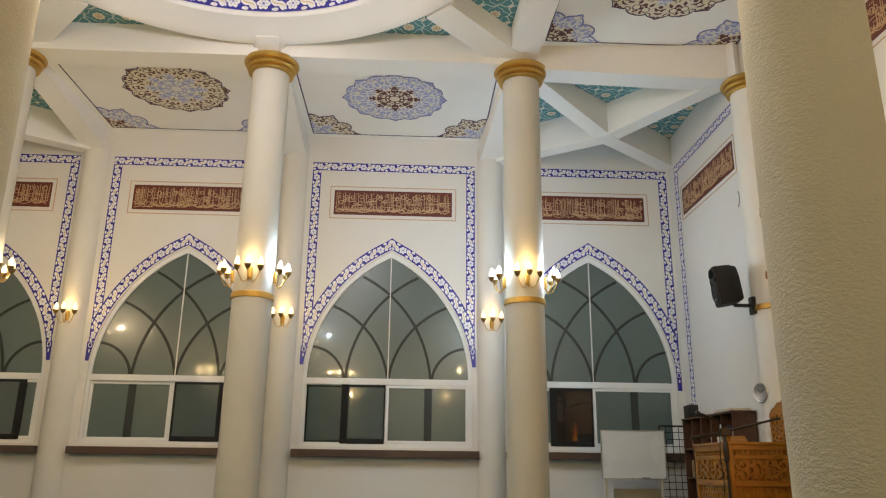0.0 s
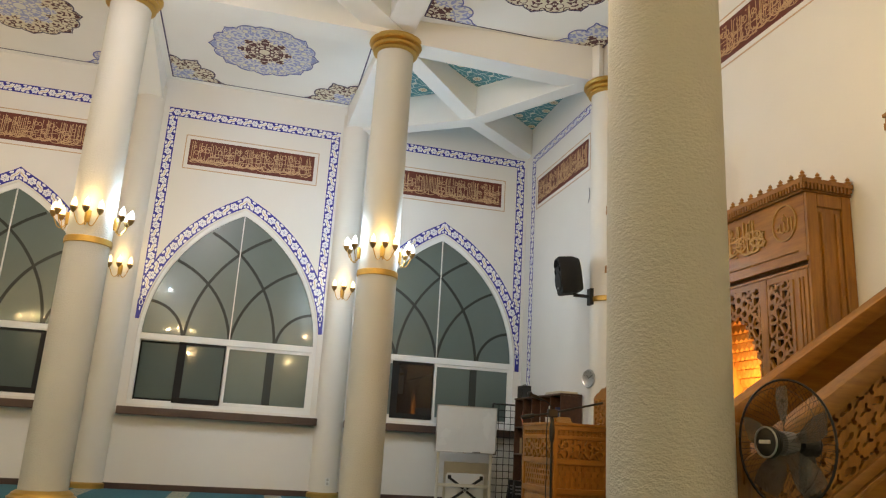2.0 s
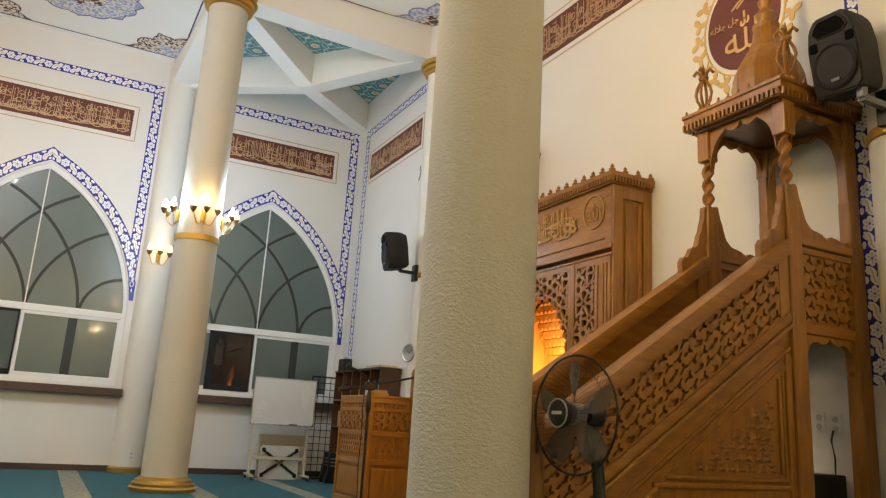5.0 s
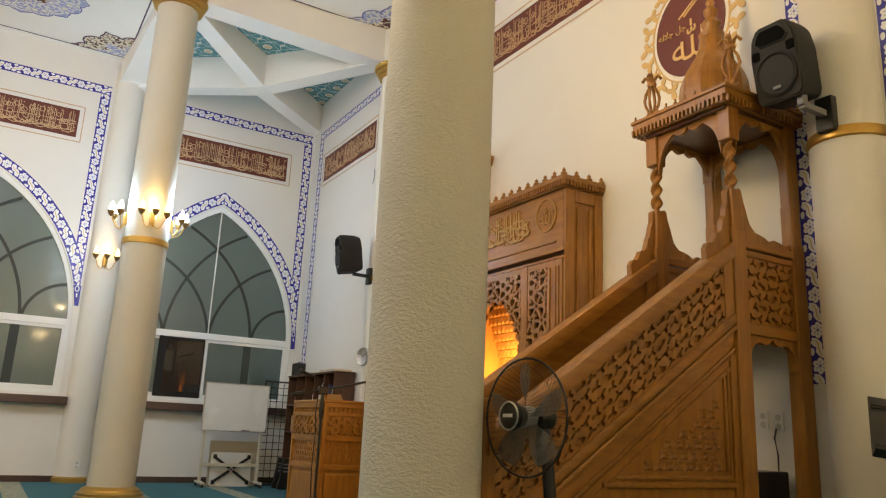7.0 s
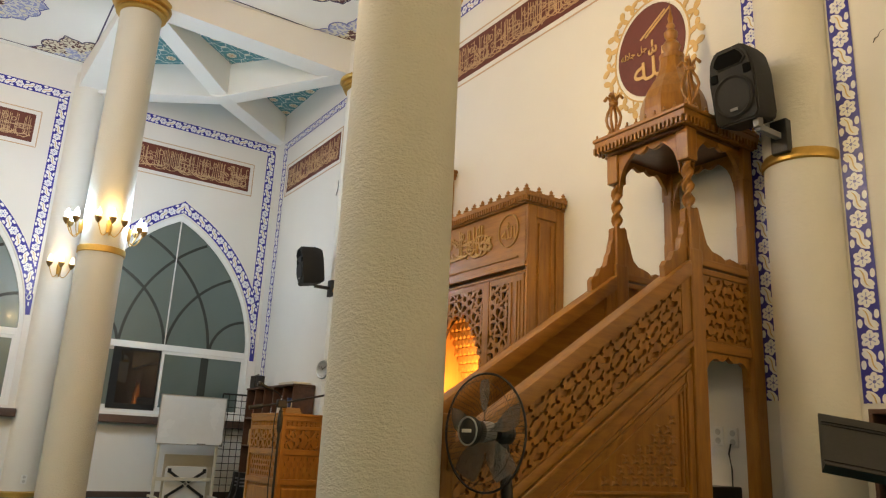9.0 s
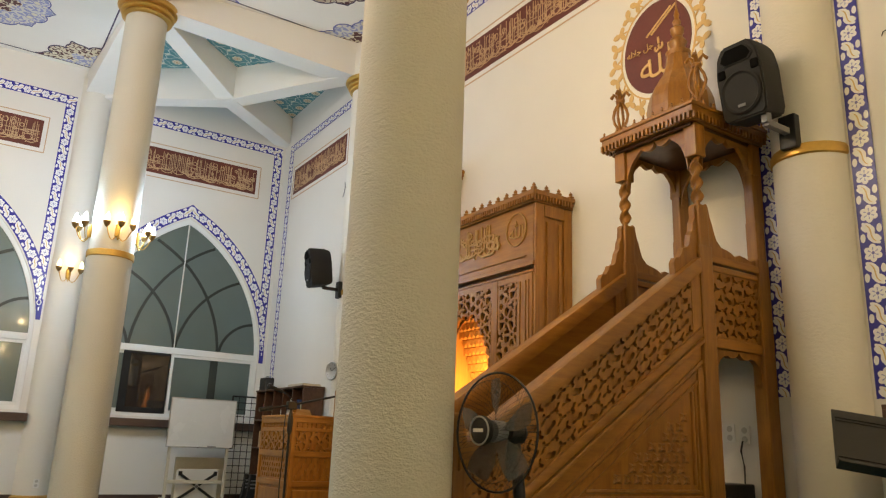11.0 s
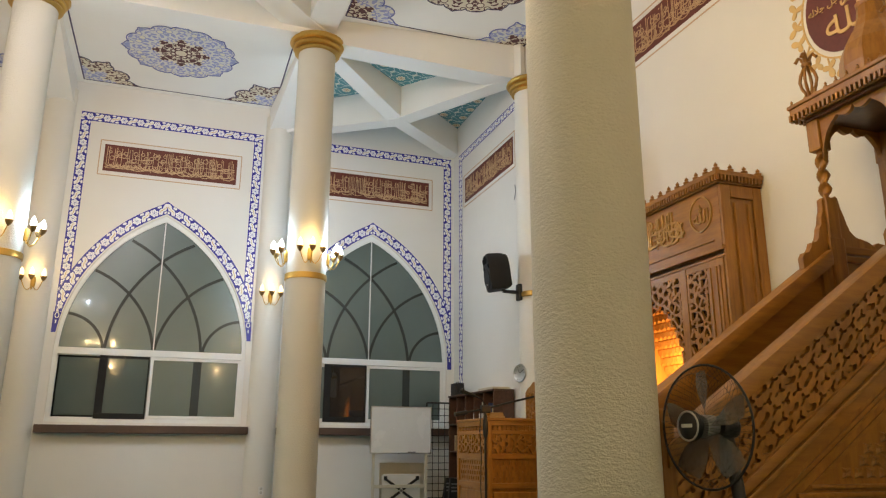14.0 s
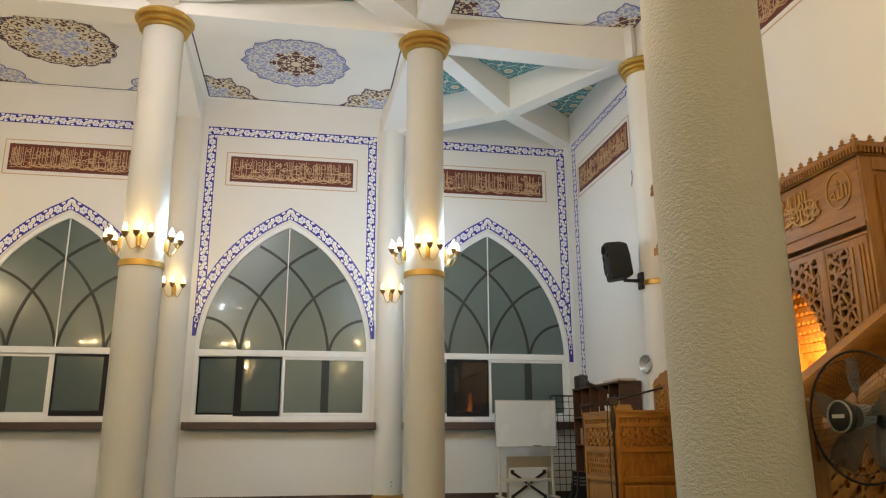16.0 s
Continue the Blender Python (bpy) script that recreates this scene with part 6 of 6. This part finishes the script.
part("mic_head", lathe(bmesh.new(), [(0.0, -0.03), (0.022, -0.02), (0.026, 0.0), (0.02, 0.022), (0.0, 0.03)], 14), SATIN, mic).matrix_basis = pose(-0.235, 0.032, 1.435)
part("cable", tube(bmesh.new(), [(-0.06, -0.03, 1.24), (-0.075, -0.035, 1.05), (-0.06, -0.03, 0.8), (-0.07, -0.035, 0.5), (-0.05, -0.03, 0.1)], 0.005, 6), BLACK, ms, smooth=True)
for k in range(3):
    a = 2 * math.pi * k / 3 + 0.5
    part("leg", tube(bmesh.new(), [(0, 0, 0.09), (0.28 * math.cos(a), 0.28 * math.sin(a), 0.012)], 0.010, 8), BLACK, ms)

# round clock on the corner pilaster
ck = thing("wall_clock", "round wall clock with a white face and a chrome rim", "clock", (4.262, 9.02, 1.86), turn=-74)


def dial(name, profile, y, mat, parent, label=""):
    bm = lathe(bmesh.new(), profile, 32)
    bm.transform(Matrix.Translation((0, y, 0)) @ Matrix.Rotation(radians(90), 4, "X"))
    return part(name, bm, mat, parent, label, True)


dial("case", [(0.10, 0.0), (0.108, 0.02), (0.10, 0.03), (0.0, 0.03)], 0.02, WHITEP, ck)
dial("rim", [(0.098, 0.026), (0.116, 0.022), (0.122, 0.034), (0.112, 0.046), (0.098, 0.036)], 0.02, STEEL, ck, "chrome rim")
face = dial("face", [(0.0, 0.031), (0.10, 0.031), (0.10, 0.033), (0.0, 0.033)], 0.02, WHITEP, ck, "white clock face")
for ang, l in ((2.2, 0.055), (0.5, 0.078)):
    bm = bmesh.new()
    bar2(bm, (0, 0), (l * math.cos(ang), l * math.sin(ang)), 0.008, lambda x, z, d: (x, -0.013 - d, z), 0.001, 0.004)
    part("clock_hand", bm, BLACK, face, "thin black hand")
for k in range(12):
    a = k * math.pi / 6
    bm = bmesh.new()
    bar2(bm, (0.080 * math.cos(a), 0.080 * math.sin(a)), (0.092 * math.cos(a), 0.092 * math.sin(a)), 0.006, lambda x, z, d: (x, -0.013 - d, z), 0.001, 0.003)
    part("hour_mark", bm, BLACK, face)


# ---- wall fittings ----
def outlet(place, turn, label):
    o = thing("wall_outlet", label, "outlet", place, "wall outlets", turn=turn)
    part("plate", boxes((-0.037, 0.037, -0.010, 0.0, -0.06, 0.06), bevel=0.003), WHITEP, o)
    for z in (-0.028, 0.028):
        bm = lathe(bmesh.new(), [(0.020, 0.0), (0.019, 0.004), (0.0, 0.002)], 16)
        bm.transform(Matrix.Translation((0, -0.0105, z)) @ Matrix.Rotation(radians(90), 4, "X"))
        part("socket", bm, plain("pale_grey_plastic", (0.5, 0.5, 0.48), 0.5), o)


outlet((1.345, NY - 0.178, 0.28), 0, "white double wall outlet low on the pilaster")
outlet((EX - 0.001, 3.09, 1.10), -90, "white double wall outlet under the pulpit platform")
outlet((EX - 0.001, 3.20, 1.11), -90, "white switch plate beside an outlet under the platform")
cord = thing("power_cord", "black cord hanging from the outlet", "cable", (EX - 0.02, 3.12, 0.0))
part("cord", tube(bmesh.new(), [(0, -0.02, 1.06), (-0.01, -0.01, 1.0), (-0.012, -0.03, 0.9), (-0.01, -0.025, 0.7), (-0.012, -0.03, 0.5), (-0.03, -0.04, 0.2)], 0.006, 6), BLACK, cord, smooth=True)
am = thing("amplifier", "black equipment box on the carpet under the pulpit platform", "amplifier", (4.24, 3.16, FZ))
part("case", boxes((-0.13, 0.16, -0.15, 0.15, 0.0, 0.76), bevel=0.01), BLACK, am)
part("front_panel", boxes((-0.138, -0.128, -0.13, 0.13, 0.05, 0.72), bevel=0.003), SATIN, am)
part("knob", lathe(bmesh.new(), [(0.02, 0), (0.018, 0.02)], 14), GREY, am).matrix_basis = pose(-0.138, 0.06, 0.6, 0, -90)
bl = thing("white_case", "small white case lying on the window sill", "case", (-1.12, NY - 0.09, 1.20))
part("case", boxes((-0.10, 0.10, -0.03, 0.03, 0.0, 0.035), bevel=0.008), WHITEP, bl)
crack = thing("loose_wire", "thin dark wire end hanging on the east wall", "cable", (EX - 0.01, 9.46, 4.49))
part("wire", tube(bmesh.new(), [(0, 0, 0.14), (-0.005, -0.03, 0.05), (0, 0.0, -0.02), (-0.004, 0.03, -0.08)], 0.006, 6), GREY, crack)

# music stand and a brown shelf beyond it
st = thing("music_stand", "black metal music stand with a ridged desk", "music stand", (3.47, 1.60, FZ), turn=-48)
def desk_piece(name, spec, bevel=0.0):
    bm = boxes(spec, bevel=bevel)
    bm.transform(pose(0, 0, 0.965, -36, 9))
    part(name, bm, BLACK, st)
desk_piece("desk", (-0.31, 0.31, -0.006, 0.006, -0.15, 0.15), 0.006)
for z in (-0.115, -0.10, 0.09, 0.105):
    desk_piece("ridge", (-0.30, 0.30, -0.011, -0.005, z - 0.003, z + 0.003))
desk_piece("ledge", (-0.31, 0.31, -0.055, 0.004, -0.16, -0.148), 0.004)
part("pole", tube(bmesh.new(), [(0, 0.03, 0.1), (0, 0.03, 0.95)], 0.012, 10), STEEL, st, "chrome pole")
for k in range(3):
    a = 2 * math.pi * k / 3
    part("leg", tube(bmesh.new(), [(0, 0.03, 0.22), (0.26 * math.cos(a), 0.03 + 0.26 * math.sin(a), 0.012)], 0.009, 8), BLACK, st)
sh = thing("wooden_shelf", "brown wooden cabinet standing against the east wall", "cabinet", (4.27, 1.59, FZ))
for spec in ((-0.17, 0.17, -0.45, 0.45, 1.18, 1.205), (-0.17, 0.17, -0.45, -0.43, 0.0, 1.18), (-0.17, 0.17, 0.43, 0.45, 0.0, 1.18), (0.15, 0.17, -0.43, 0.43, 0.0, 1.18), (-0.16, 0.15, -0.43, 0.43, 0.85, 0.87), (-0.16, 0.15, -0.43, 0.43, 0.45, 0.47), (-0.16, 0.15, -0.43, 0.43, 0.03, 0.05)):
    part("board", boxes(spec, bevel=0.003), WALNUT, sh)
cr = thing("wall_crack", "dark chipped crack in the plaster of the east wall", "crack", (EX - 0.002, 1.95, 3.48))
part("chip", tube(bmesh.new(), [(0, 0.025, -0.03), (-0.002, 0.012, -0.006), (0, -0.006, 0.0), (-0.002, -0.02, 0.022), (0, -0.045, 0.033)], [0.0015, 0.004, 0.0025, 0.0015, 0.001], 6), BLACK, cr)
ex = thing("exit_sign", "small green lit exit sign box on the west wall", "sign", (WX, 6.2, 2.55))
part("sign_case", boxes((0.0, 0.06, -0.20, 0.20, -0.11, 0.11), bevel=0.006), WHITEP, ex)
part("sign_face", boxes((0.06, 0.066, -0.185, 0.185, -0.095, 0.095)), glow("green_sign", (0.05, 0.9, 0.45), 2.5), ex, "glowing green face")
